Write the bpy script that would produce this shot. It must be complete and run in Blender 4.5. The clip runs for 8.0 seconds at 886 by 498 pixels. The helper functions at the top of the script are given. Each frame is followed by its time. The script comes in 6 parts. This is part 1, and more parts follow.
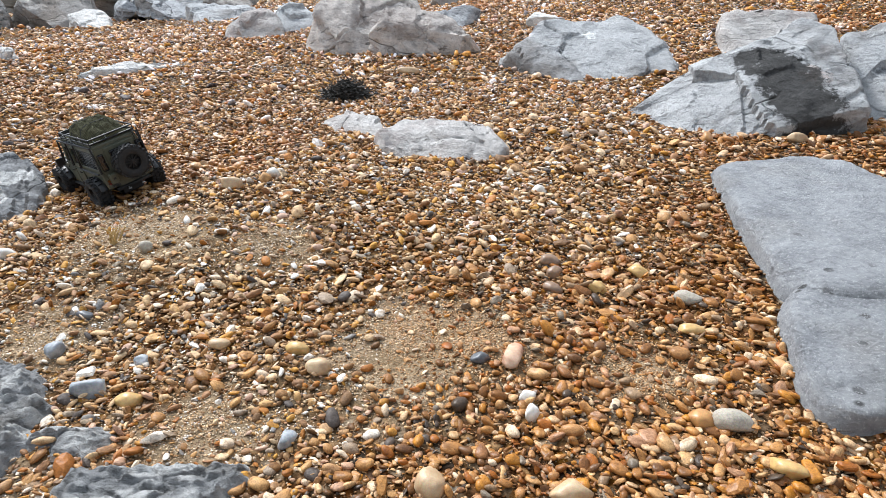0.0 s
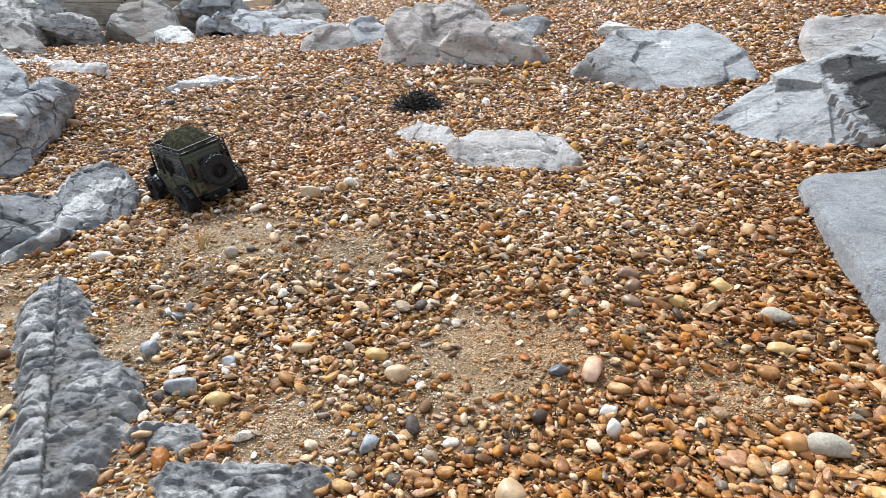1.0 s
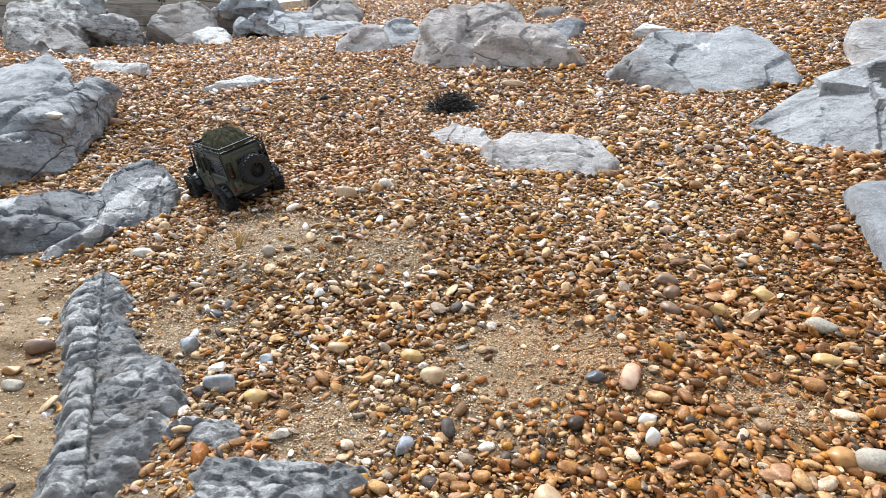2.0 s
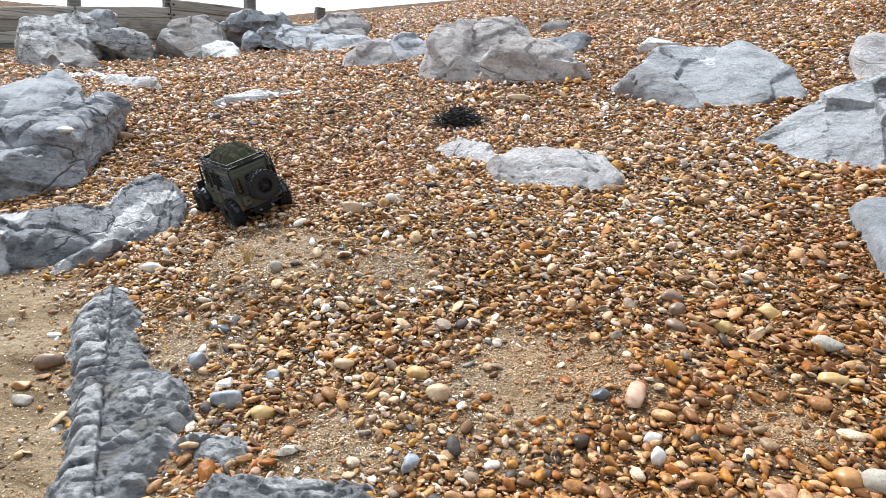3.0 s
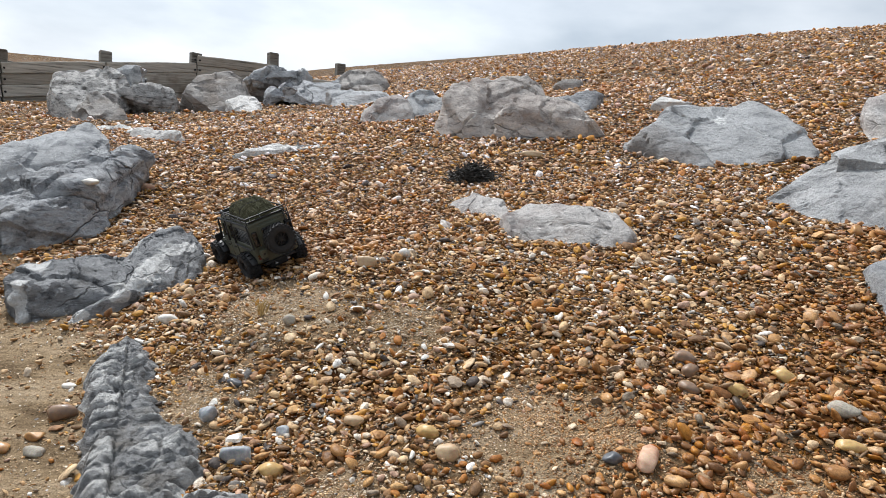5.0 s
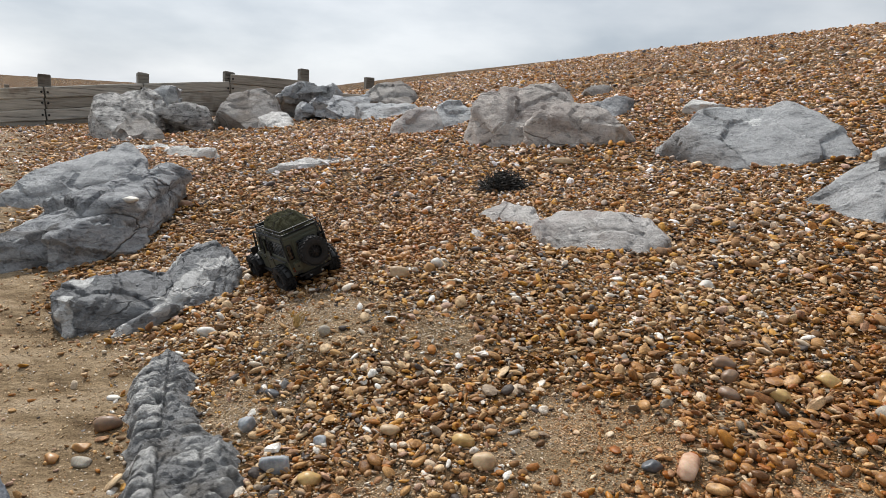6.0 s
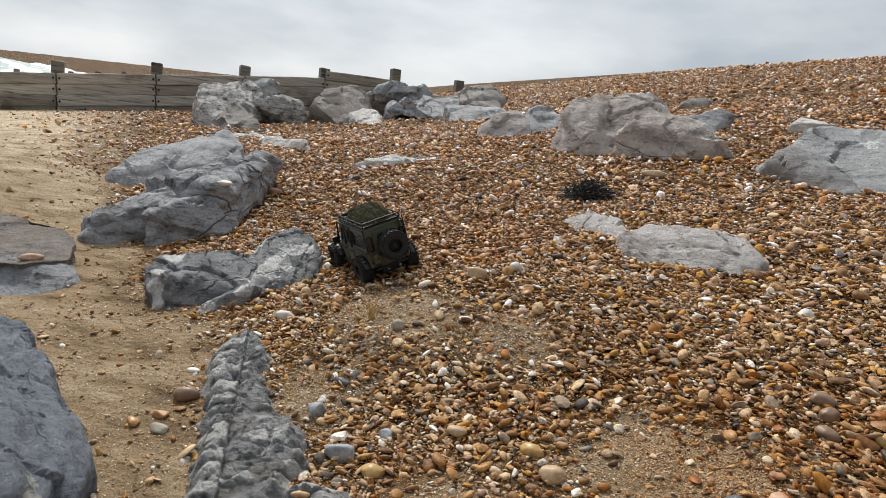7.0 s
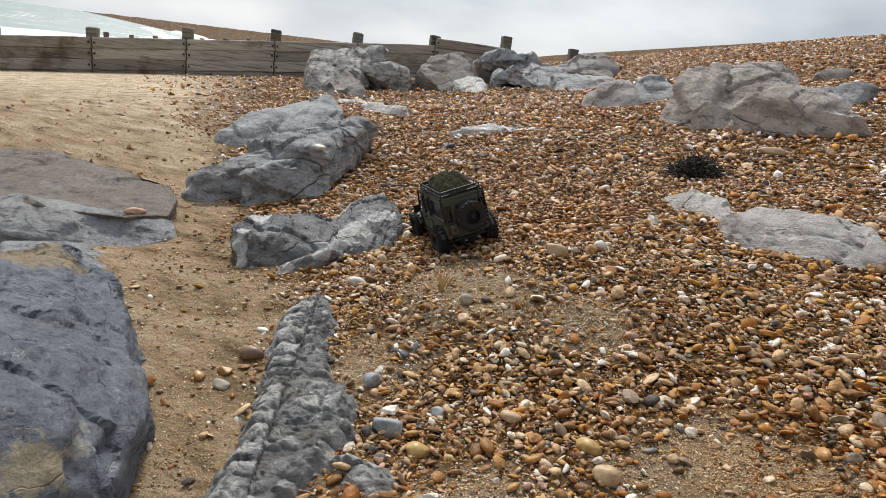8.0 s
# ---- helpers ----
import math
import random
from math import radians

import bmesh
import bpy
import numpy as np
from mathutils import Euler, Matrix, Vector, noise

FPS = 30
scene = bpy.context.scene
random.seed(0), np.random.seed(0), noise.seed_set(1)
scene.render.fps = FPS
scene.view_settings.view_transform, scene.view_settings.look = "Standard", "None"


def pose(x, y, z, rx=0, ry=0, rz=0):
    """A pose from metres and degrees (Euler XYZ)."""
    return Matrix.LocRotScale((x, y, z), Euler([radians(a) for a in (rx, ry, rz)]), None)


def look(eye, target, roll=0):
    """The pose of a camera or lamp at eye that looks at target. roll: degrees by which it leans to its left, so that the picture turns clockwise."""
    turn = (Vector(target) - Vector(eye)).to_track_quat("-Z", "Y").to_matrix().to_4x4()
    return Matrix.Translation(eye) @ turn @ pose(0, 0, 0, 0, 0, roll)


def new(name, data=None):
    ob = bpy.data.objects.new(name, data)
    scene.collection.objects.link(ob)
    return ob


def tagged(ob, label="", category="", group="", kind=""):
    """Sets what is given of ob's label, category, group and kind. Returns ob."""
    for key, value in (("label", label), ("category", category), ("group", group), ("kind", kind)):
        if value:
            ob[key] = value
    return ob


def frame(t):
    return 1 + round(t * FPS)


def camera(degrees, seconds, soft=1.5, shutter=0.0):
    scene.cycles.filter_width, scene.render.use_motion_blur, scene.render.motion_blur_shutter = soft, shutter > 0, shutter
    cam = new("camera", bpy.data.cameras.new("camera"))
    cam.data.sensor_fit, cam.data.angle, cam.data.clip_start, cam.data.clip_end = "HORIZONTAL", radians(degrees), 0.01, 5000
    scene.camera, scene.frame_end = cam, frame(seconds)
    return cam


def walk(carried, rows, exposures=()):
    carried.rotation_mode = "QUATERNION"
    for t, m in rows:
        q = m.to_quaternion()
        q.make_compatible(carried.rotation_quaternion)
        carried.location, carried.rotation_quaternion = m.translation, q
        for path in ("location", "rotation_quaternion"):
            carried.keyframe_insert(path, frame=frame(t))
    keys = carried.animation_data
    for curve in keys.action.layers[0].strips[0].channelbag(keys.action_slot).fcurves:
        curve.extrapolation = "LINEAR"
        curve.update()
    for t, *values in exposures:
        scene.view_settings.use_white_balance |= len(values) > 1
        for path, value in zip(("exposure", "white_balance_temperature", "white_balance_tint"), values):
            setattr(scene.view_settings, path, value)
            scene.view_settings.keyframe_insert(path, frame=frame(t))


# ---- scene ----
cam = camera(70.0, 8.0, soft=0.45)
# seconds, eye x y z, yaw, pitch, roll (degrees)
PATH = [
    (0.0, -0.000, 0.000, 0.750, -0.01, -18.56, 6.36),
    (0.5, -0.022, -0.009, 0.752, 3.27, -18.30, 5.63),
    (1.0, -0.039, -0.010, 0.749, 5.81, -18.25, 5.54),
    (1.5, -0.059, -0.008, 0.746, 7.54, -18.47, 5.63),
    (3.0, -0.060, -0.015, 0.765, 9.12, -17.46, 5.63),
    (3.5, -0.068, -0.010, 0.777, 9.47, -16.61, 5.42),
    (4.0, -0.058, -0.013, 0.786, 9.66, -15.22, 5.21),
    (5.5, -0.055, -0.032, 0.786, 11.97, -12.58, 5.76),
    (6.0, -0.055, -0.033, 0.784, 13.89, -12.38, 4.13),
    (6.5, -0.076, -0.029, 0.781, 16.97, -13.40, 5.37),
    (7.0, -0.074, -0.010, 0.764, 20.94, -12.63, 7.15),
    (7.5, -0.048, 0.038, 0.742, 26.79, -14.83, 5.66),
    (8.0, -0.028, 0.105, 0.759, 30.26, -16.45, 7.87),
]
walk(cam, [(t, pose(x, y, z, 0, 0, yaw) @ pose(0, 0, 0, 90 + pitch) @ pose(0, 0, 0, 0, 0, roll)) for t, x, y, z, yaw, pitch, roll in PATH],
     [(0.0, 0.87, 5850, 9), (1.5, 0.89, 5850, 9), (3.0, 0.94, 5800, 9), (4.0, 0.82, 5850, 9), (5.5, 0.33, 6200, 10), (6.5, 0.18, 6350, 10), (7.5, 0.16, 6400, 10), (8.0, 0.19, 6400, 10)])

# ---- sky and sun ----
SUN_ELEVATION, SUN_AZIMUTH = radians(46), radians(-48)   # azimuth from +y, clockwise
world = bpy.data.worlds.new("overcast_sky")
scene.world = world
world.use_nodes = True


def wire(tree, a, out, b, slot):
    tree.links.new(a.outputs[out], b.inputs[slot])


def build_sky():
    tree = world.node_tree
    tree.nodes.clear()
    add = tree.nodes.new
    sky = add("ShaderNodeTexSky")
    sky.sky_type, sky.sun_disc = "NISHITA", False
    sky.sun_elevation, sky.sun_rotation = SUN_ELEVATION, SUN_AZIMUTH
    sky.dust_density, sky.ozone_density = 2.0, 1.0
    coord, stretch = add("ShaderNodeTexCoord"), add("ShaderNodeMapping")
    stretch.inputs["Scale"].default_value = (1.6, 1.6, 4.5)
    wire(tree, coord, "Generated", stretch, "Vector")
    puffs = add("ShaderNodeTexNoise")
    puffs.inputs["Scale"].default_value, puffs.inputs["Detail"].default_value = 1.5, 6.0
    puffs.inputs["Roughness"].default_value = 0.5
    wire(tree, stretch, "Vector", puffs, "Vector")
    clouds = add("ShaderNodeValToRGB")
    clouds.color_ramp.elements[0].position, clouds.color_ramp.elements[0].color = 0.36, (4.9, 5.4, 5.9, 1)
    clouds.color_ramp.elements[1].position, clouds.color_ramp.elements[1].color = 0.62, (8.3, 8.5, 8.6, 1)
    wire(tree, puffs, "Fac", clouds, "Fac")
    # the cloud sheet is brighter towards the hidden sun
    side, toward = add("ShaderNodeVectorMath"), add("ShaderNodeMath")
    side.operation = "DOT_PRODUCT"
    side.inputs[1].default_value = (math.sin(SUN_AZIMUTH), math.cos(SUN_AZIMUTH), 0.25)
    wire(tree, coord, "Generated", side, 0)
    toward.operation = "MULTIPLY_ADD"
    toward.inputs[1].default_value, toward.inputs[2].default_value = 0.45, 0.74
    wire(tree, side, "Value", toward, 0)
    # an overcast sky is brightest overhead
    split, height, dome = add("ShaderNodeSeparateXYZ"), add("ShaderNodeMapRange"), add("ShaderNodeMath")
    wire(tree, coord, "Generated", split, "Vector")
    height.interpolation_type = "SMOOTHSTEP"
    for slot, value in (("From Min", 0.14), ("From Max", 0.9), ("To Min", 0.98), ("To Max", 1.35)):
        height.inputs[slot].default_value = value
    wire(tree, split, "Z", height, "Value")
    dome.operation = "MULTIPLY"
    wire(tree, toward, "Value", dome, 0)
    wire(tree, height, "Result", dome, 1)
    glow = add("ShaderNodeMix")
    glow.data_type, glow.blend_type = "RGBA", "MULTIPLY"
    glow.inputs["Factor"].default_value = 1.0
    wire(tree, clouds, "Color", glow, 6)
    wire(tree, dome, "Value", glow, 7)
    mixed = add("ShaderNodeMix")
    mixed.data_type = "RGBA"
    mixed.inputs["Factor"].default_value = 0.9
    wire(tree, sky, "Color", mixed, 6)
    wire(tree, glow, 2, mixed, 7)
    back, out = add("ShaderNodeBackground"), add("ShaderNodeOutputWorld")
    back.inputs["Strength"].default_value = 0.084
    wire(tree, mixed, 2, back, "Color")
    wire(tree, back, "Background", out, "Surface")


build_sky()
sun = new("sun", bpy.data.lights.new("sun", "SUN"))
sun.data.energy, sun.data.angle, sun.data.color = 3.1, radians(8), (1.0, 0.95, 0.88)
sun.matrix_world = look((0, 0, 0), (-math.sin(SUN_AZIMUTH) * math.cos(SUN_ELEVATION), -math.cos(SUN_AZIMUTH) * math.cos(SUN_ELEVATION), -math.sin(SUN_ELEVATION)))


# ---- materials ----
def shader(name):
    mat = bpy.data.materials.new(name)
    mat.use_nodes = True
    tree = mat.node_tree
    return mat, tree, tree.nodes["Principled BSDF"]


def ramp_node(tree, stops, constant=False):
    node = tree.nodes.new("ShaderNodeValToRGB")
    ramp = node.color_ramp
    if constant:
        ramp.interpolation = "CONSTANT"
    while len(ramp.elements) < len(stops):
        ramp.elements.new(0.5)
    for element, (at, colour) in zip(ramp.elements, stops):
        element.position, element.color = at, (*colour, 1)
    return node


def noise_node(tree, coord, scale, detail=6.0, rough=0.55, kind="ShaderNodeTexNoise"):
    node = tree.nodes.new(kind)
    node.inputs["Scale"].default_value = scale
    if kind == "ShaderNodeTexNoise":
        node.inputs["Detail"].default_value, node.inputs["Roughness"].default_value = detail, rough
    tree.links.new(coord, node.inputs["Vector"])
    return node


def mix_node(tree, factor, a, b, blend="MIX"):
    node = tree.nodes.new("ShaderNodeMix")
    node.data_type, node.blend_type = "RGBA", blend
    for slot, value in ((0, factor), (6, a), (7, b)):
        if isinstance(value, (int, float)):
            node.inputs[slot].default_value = value
        elif isinstance(value, tuple):
            node.inputs[slot].default_value = (*value, 1)
        else:
            tree.links.new(value, node.inputs[slot])
    return node.outputs[2]


def bump_node(tree, bsdf, height, strength, distance):
    node = tree.nodes.new("ShaderNodeBump")
    node.inputs["Strength"].default_value, node.inputs["Distance"].default_value = strength, distance
    tree.links.new(height, node.inputs["Height"])
    tree.links.new(node.outputs["Normal"], bsdf.inputs["Normal"])
    return node


def object_coord(tree):
    return tree.nodes.new("ShaderNodeTexCoord").outputs["Object"]


PEBBLE_COLOURS = [
    (0.000, (0.339, 0.184, 0.066)), (0.091, (0.561, 0.407, 0.234)), (0.162, (0.076, 0.061, 0.051)), (0.192, (0.490, 0.325, 0.165)),
    (0.273, (0.319, 0.127, 0.025)), (0.343, (0.720, 0.680, 0.595)), (0.384, (0.440, 0.258, 0.100)), (0.465, (0.154, 0.083, 0.035)),
    (0.525, (0.200, 0.188, 0.171)), (0.545, (0.383, 0.230, 0.106)), (0.626, (0.640, 0.555, 0.430)), (0.657, (0.228, 0.117, 0.042)),
    (0.737, (0.441, 0.288, 0.197)), (0.778, (0.591, 0.473, 0.333)), (0.828, (0.451, 0.229, 0.042)), (0.889, (0.285, 0.154, 0.072)),
    (0.960, (0.295, 0.228, 0.160)),
]


GRIT_COLOURS = [
    (0.0, (0.515, 0.373, 0.227)), (0.22, (0.618, 0.480, 0.319)), (0.42, (0.412, 0.258, 0.126)), (0.58, (0.686, 0.586, 0.437)),
    (0.74, (0.468, 0.302, 0.151)), (0.86, (0.262, 0.178, 0.109)), (0.93, (0.686, 0.651, 0.605)),
]


def far_tone(tree, place, colour, low, high):
    """Higher up the beach sand and stones are drier, and far brightness and haze are painted in: paler, duller."""
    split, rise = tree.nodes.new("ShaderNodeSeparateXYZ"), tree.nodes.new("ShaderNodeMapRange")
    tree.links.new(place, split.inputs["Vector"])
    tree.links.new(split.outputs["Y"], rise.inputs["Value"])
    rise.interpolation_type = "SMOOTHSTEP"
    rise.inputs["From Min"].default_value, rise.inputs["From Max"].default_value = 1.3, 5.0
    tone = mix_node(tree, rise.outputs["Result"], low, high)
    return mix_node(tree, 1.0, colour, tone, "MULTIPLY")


def pebble_material(name, source, colours=PEBBLE_COLOURS):
    """Flint and sandstone pebbles: a colour for each stone, blotches, chalky rind and grain."""
    mat, tree, bsdf = shader(name)
    if source == "island":
        pick = tree.nodes.new("ShaderNodeNewGeometry").outputs["Random Per Island"]
    else:
        pick = tree.nodes.new("ShaderNodeObjectInfo").outputs["Random"]
    place = tree.nodes.new("ShaderNodeNewGeometry").outputs["Position"]
    base = ramp_node(tree, colours, True)
    tree.links.new(pick, base.inputs["Fac"])
    blotch = noise_node(tree, place, 60.0, 5.0, 0.6)
    spread = ramp_node(tree, [(0.34, (0.52, 0.44, 0.38)), (0.5, (1, 1, 1)), (0.68, (1.35, 1.32, 1.25))])
    tree.links.new(blotch.outputs["Fac"], spread.inputs["Fac"])
    colour = mix_node(tree, 0.85, base.outputs["Color"], spread.outputs["Color"], "MULTIPLY")
    grain = noise_node(tree, place, 420.0, 3.0, 0.7)
    speck = ramp_node(tree, [(0.36, (0.5, 0.48, 0.46)), (0.5, (1, 1, 1)), (0.64, (1.3, 1.3, 1.3))])
    tree.links.new(grain.outputs["Fac"], speck.inputs["Fac"])
    colour = mix_node(tree, 0.6, colour, speck.outputs["Color"], "MULTIPLY")
    # stones still damp from the tide in drifts
    drift = noise_node(tree, place, 1.1, 3.0, 0.5)
    toward = tree.nodes.new("ShaderNodeMapRange")
    for slot, value in (("From Min", -1.0), ("From Max", -0.3), ("To Min", -0.07), ("To Max", 0.14)):
        toward.inputs[slot].default_value = value
    low = tree.nodes.new("ShaderNodeVectorMath")
    low.operation = "DOT_PRODUCT"
    tree.links.new(place, low.inputs[0])
    low.inputs[1].default_value = (0.6, -0.5, 0.0)
    tree.links.new(low.outputs["Value"], toward.inputs["Value"])
    amount = tree.nodes.new("ShaderNodeMath")
    tree.links.new(drift.outputs["Fac"], amount.inputs[0])
    tree.links.new(toward.outputs["Result"], amount.inputs[1])
    damp = ramp_node(tree, [(0.46, (0, 0, 0)), (0.60, (1, 1, 1))])
    tree.links.new(amount.outputs["Value"], damp.inputs["Fac"])
    colour = mix_node(tree, damp.outputs["Color"], mix_node(tree, 1.0, colour, (1.10, 1.12, 1.18), "MULTIPLY"), mix_node(tree, 1.0, colour, (0.90, 0.74, 0.57), "MULTIPLY"))
    # drier stones higher up, with far brightness put into their colour
    colour = far_tone(tree, place, colour, (1.0, 1.0, 1.0), (1.46, 1.46, 1.66))
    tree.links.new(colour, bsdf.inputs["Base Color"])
    gloss = tree.nodes.new("ShaderNodeMapRange")
    gloss.inputs["To Min"].default_value, gloss.inputs["To Max"].default_value = 0.65, 0.38
    bsdf.inputs["Specular IOR Level"].default_value = 0.25
    tree.links.new(damp.outputs["Color"], gloss.inputs["Value"])
    tree.links.new(gloss.outputs["Result"], bsdf.inputs["Roughness"])
    bump_node(tree, bsdf, blotch.outputs["Fac"], 0.5, 0.006)
    return mat


def stone_material(name, colour, speckle=(0.3, 0.25, 0.2), scale=60.0, rough=0.5):
    """One large beach stone of a known colour."""
    mat, tree, bsdf = shader(name)
    place = object_coord(tree)
    patch = noise_node(tree, place, scale, 6.0, 0.65)
    fade = ramp_node(tree, [(0.40, (0, 0, 0)), (0.66, (1, 1, 1))])
    tree.links.new(patch.outputs["Fac"], fade.inputs["Fac"])
    tone = mix_node(tree, fade.outputs["Color"], colour, speckle)
    fine = noise_node(tree, place, 500.0, 2.0, 0.6)
    tone = mix_node(tree, 0.35, tone, fine.outputs["Color"], "OVERLAY")
    tree.links.new(tone, bsdf.inputs["Base Color"])
    bsdf.inputs["Roughness"].default_value = rough
    bump_node(tree, bsdf, patch.outputs["Fac"], 0.3, 0.005)
    return mat


def rock_material(name, light, dark, stain, scale=1.0, vein=0.5, stain_at=0.60, wet=0.8, marks=(), cracks=0.7, vary=0.0, pits=0.0, crest="", lamina=0.3, growth=None, fissures=0.5):
    """Limestone armour rock: two greys in beds, stained, with pale veins and fine pitting."""
    mat, tree, bsdf = shader(name)
    place = tree.nodes.new("ShaderNodeNewGeometry").outputs["Position"]
    bend = tree.nodes.new("ShaderNodeMapping")
    bend.inputs["Rotation"].default_value = (0.5, 0.35, 0.6)
    bend.inputs["Scale"].default_value = (1.0, 1.0, 2.6)
    tree.links.new(place, bend.inputs["Vector"])
    beds = noise_node(tree, bend.outputs["Vector"], 5.0 * scale, 12.0, 0.70)
    grey = ramp_node(tree, [(0.36, dark), (0.45, tuple(0.65 * a + 0.35 * b for a, b in zip(light, dark))), (0.56, light), (0.68, tuple(1.12 * a for a in light))])
    tree.links.new(beds.outputs["Fac"], grey.inputs["Fac"])
    blot = noise_node(tree, place, 2.3 * scale, 5.0, 0.6)
    cover = ramp_node(tree, [(stain_at - 0.07, (0, 0, 0)), (stain_at + 0.08, (0.8, 0.8, 0.8))])
    tree.links.new(blot.outputs["Fac"], cover.inputs["Fac"])
    colour = mix_node(tree, cover.outputs["Color"], grey.outputs["Color"], stain)
    # thin calcite veins along bent planes
    warp = noise_node(tree, place, 3.0 * scale, 3.0, 0.5)
    moved = tree.nodes.new("ShaderNodeVectorMath")
    moved.operation = "MULTIPLY_ADD"
    tree.links.new(warp.outputs["Color"], moved.inputs[0])
    moved.inputs[1].default_value = (0.22, 0.22, 0.22)
    tree.links.new(bend.outputs["Vector"], moved.inputs[2])
    cells = noise_node(tree, moved.outputs["Vector"], 3.2 * scale, kind="ShaderNodeTexVoronoi")
    cells.feature = "DISTANCE_TO_EDGE"
    line = ramp_node(tree, [(0.0, (1, 1, 1)), (0.011, (0, 0, 0))])
    tree.links.new(cells.outputs["Distance"], line.inputs["Fac"])
    gate = ramp_node(tree, [(0.50, (0, 0, 0)), (0.62, (vein, vein, vein))])
    tree.links.new(warp.outputs["Fac"], gate.inputs["Fac"])
    veins = mix_node(tree, 1.0, line.outputs["Color"], gate.outputs["Color"], "MULTIPLY")
    colour = mix_node(tree, veins, colour, (0.72, 0.71, 0.68))
    # dark open joints, few and wandering
    joints = noise_node(tree, moved.outputs["Vector"], 0.8 * scale, kind="ShaderNodeTexVoronoi")
    joints.feature = "DISTANCE_TO_EDGE"
    seam = ramp_node(tree, [(0.0, (cracks, cracks, cracks)), (0.009, (0, 0, 0))])
    tree.links.new(joints.outputs["Distance"], seam.inputs["Fac"])
    parted = noise_node(tree, place, 1.7 * scale, 2.0, 0.5)
    open_here = ramp_node(tree, [(0.50, (0, 0, 0)), (0.58, (1, 1, 1))])
    tree.links.new(parted.outputs["Fac"], open_here.inputs["Fac"])
    seams = mix_node(tree, 1.0, seam.outputs["Color"], open_here.outputs["Color"], "MULTIPLY")
    colour = mix_node(tree, seams, colour, tuple(0.3 * c for c in dark))
    # short thin cracks along the bedding, in two directions
    for turn, stretch, amount in (((0.5, 0.35, 0.6), (5.0, 6.0, 26.0), 0.8), ((1.1, -0.5, 0.2), (5.0, 9.0, 30.0), 0.5)):
        grainway, thinway = tree.nodes.new("ShaderNodeMapping"), tree.nodes.new("ShaderNodeMapping")
        grainway.inputs["Rotation"].default_value, thinway.inputs["Scale"].default_value = turn, stretch
        tree.links.new(place, grainway.inputs["Vector"])
        tree.links.new(grainway.outputs["Vector"], thinway.inputs["Vector"])
        split = noise_node(tree, thinway.outputs["Vector"], 1.3 * scale, 8.0, 0.62)
        slit = ramp_node(tree, [(0.62, (0, 0, 0)), (0.655, (amount * fissures,) * 3)])
        tree.links.new(split.outputs["Fac"], slit.inputs["Fac"])
        seams = mix_node(tree, 1.0, seams, slit.outputs["Color"], "LIGHTEN")
        colour = mix_node(tree, slit.outputs["Color"], colour, tuple(0.45 * c for c in dark))
    # growths and worn places with an outline of their own, and dents whose shade is painted
    for (mx, my, mz), reach, tint in marks:
        gap = tree.nodes.new("ShaderNodeVectorMath")
        gap.operation = "DISTANCE"
        tree.links.new(place, gap.inputs[0])
        gap.inputs[1].default_value = (mx, my, mz)
        ragged = noise_node(tree, place, 1.6 / reach, 8.0, 0.7)
        wander = tree.nodes.new("ShaderNodeMath")
        wander.operation = "MULTIPLY_ADD"
        tree.links.new(ragged.outputs["Fac"], wander.inputs[0])
        wander.inputs[1].default_value = reach * 3.6
        tree.links.new(gap.outputs["Value"], wander.inputs[2])
        edge = ramp_node(tree, [(reach * 2.6, (0.9, 0.9, 0.9)), (reach * 2.85, (0, 0, 0))])
        tree.links.new(wander.outputs["Value"], edge.inputs["Fac"])
        colour = mix_node(tree, edge.outputs["Color"], colour, tint)
    if crest:
        # knobs rubbed pale by the shingle
        rubbed = tree.nodes.new("ShaderNodeAttribute")
        rubbed.attribute_name = crest
        colour = mix_node(tree, rubbed.outputs["Fac"], colour, (0.62, 0.61, 0.59))
    if growth:
        # a growth or a rubbed band of its own colour, ragged at its rim
        grown = tree.nodes.new("ShaderNodeAttribute")
        grown.attribute_name = "growth"
        torn = noise_node(tree, place, 22.0, 8.0, 0.7)
        spread = tree.nodes.new("ShaderNodeMath")
        tree.links.new(grown.outputs["Fac"], spread.inputs[0])
        tree.links.new(torn.outputs["Fac"], spread.inputs[1])
        rim = ramp_node(tree, [(0.74, (0, 0, 0)), (0.86, (0.92, 0.92, 0.92))])
        tree.links.new(spread.outputs["Value"], rim.inputs["Fac"])
        colour = mix_node(tree, rim.outputs["Color"], colour, growth)
    fine = noise_node(tree, place, 55.0, 12.0, 0.78)
    pit = ramp_node(tree, [(0.32, (0.50, 0.50, 0.51)), (0.46, (0.95, 0.95, 0.95)), (0.68, (1.25, 1.25, 1.24))])
    tree.links.new(fine.outputs["Fac"], pit.inputs["Fac"])
    colour = mix_node(tree, 0.8, colour, pit.outputs["Color"], "MULTIPLY")
    if pits:
        # the dark of small pits is put into the colour; no hollow is cut
        holes = noise_node(tree, place, 15.0, kind="ShaderNodeTexVoronoi")
        hole = ramp_node(tree, [(0.14, (pits, pits, pits)), (0.20, (0, 0, 0))])
        tree.links.new(holes.outputs["Distance"], hole.inputs["Fac"])
        some = noise_node(tree, place, 3.5, 3.0, 0.6)
        here = ramp_node(tree, [(0.50, (0, 0, 0)), (0.60, (1, 1, 1))])
        tree.links.new(some.outputs["Fac"], here.inputs["Fac"])
        colour = mix_node(tree, mix_node(tree, 1.0, hole.outputs["Color"], here.outputs["Color"], "MULTIPLY"), colour, (0.07, 0.068, 0.066))
        hoar = noise_node(tree, place, 160.0, 4.0, 0.7)
        frost = ramp_node(tree, [(0.56, (0, 0, 0)), (0.68, (0.7, 0.7, 0.7))])
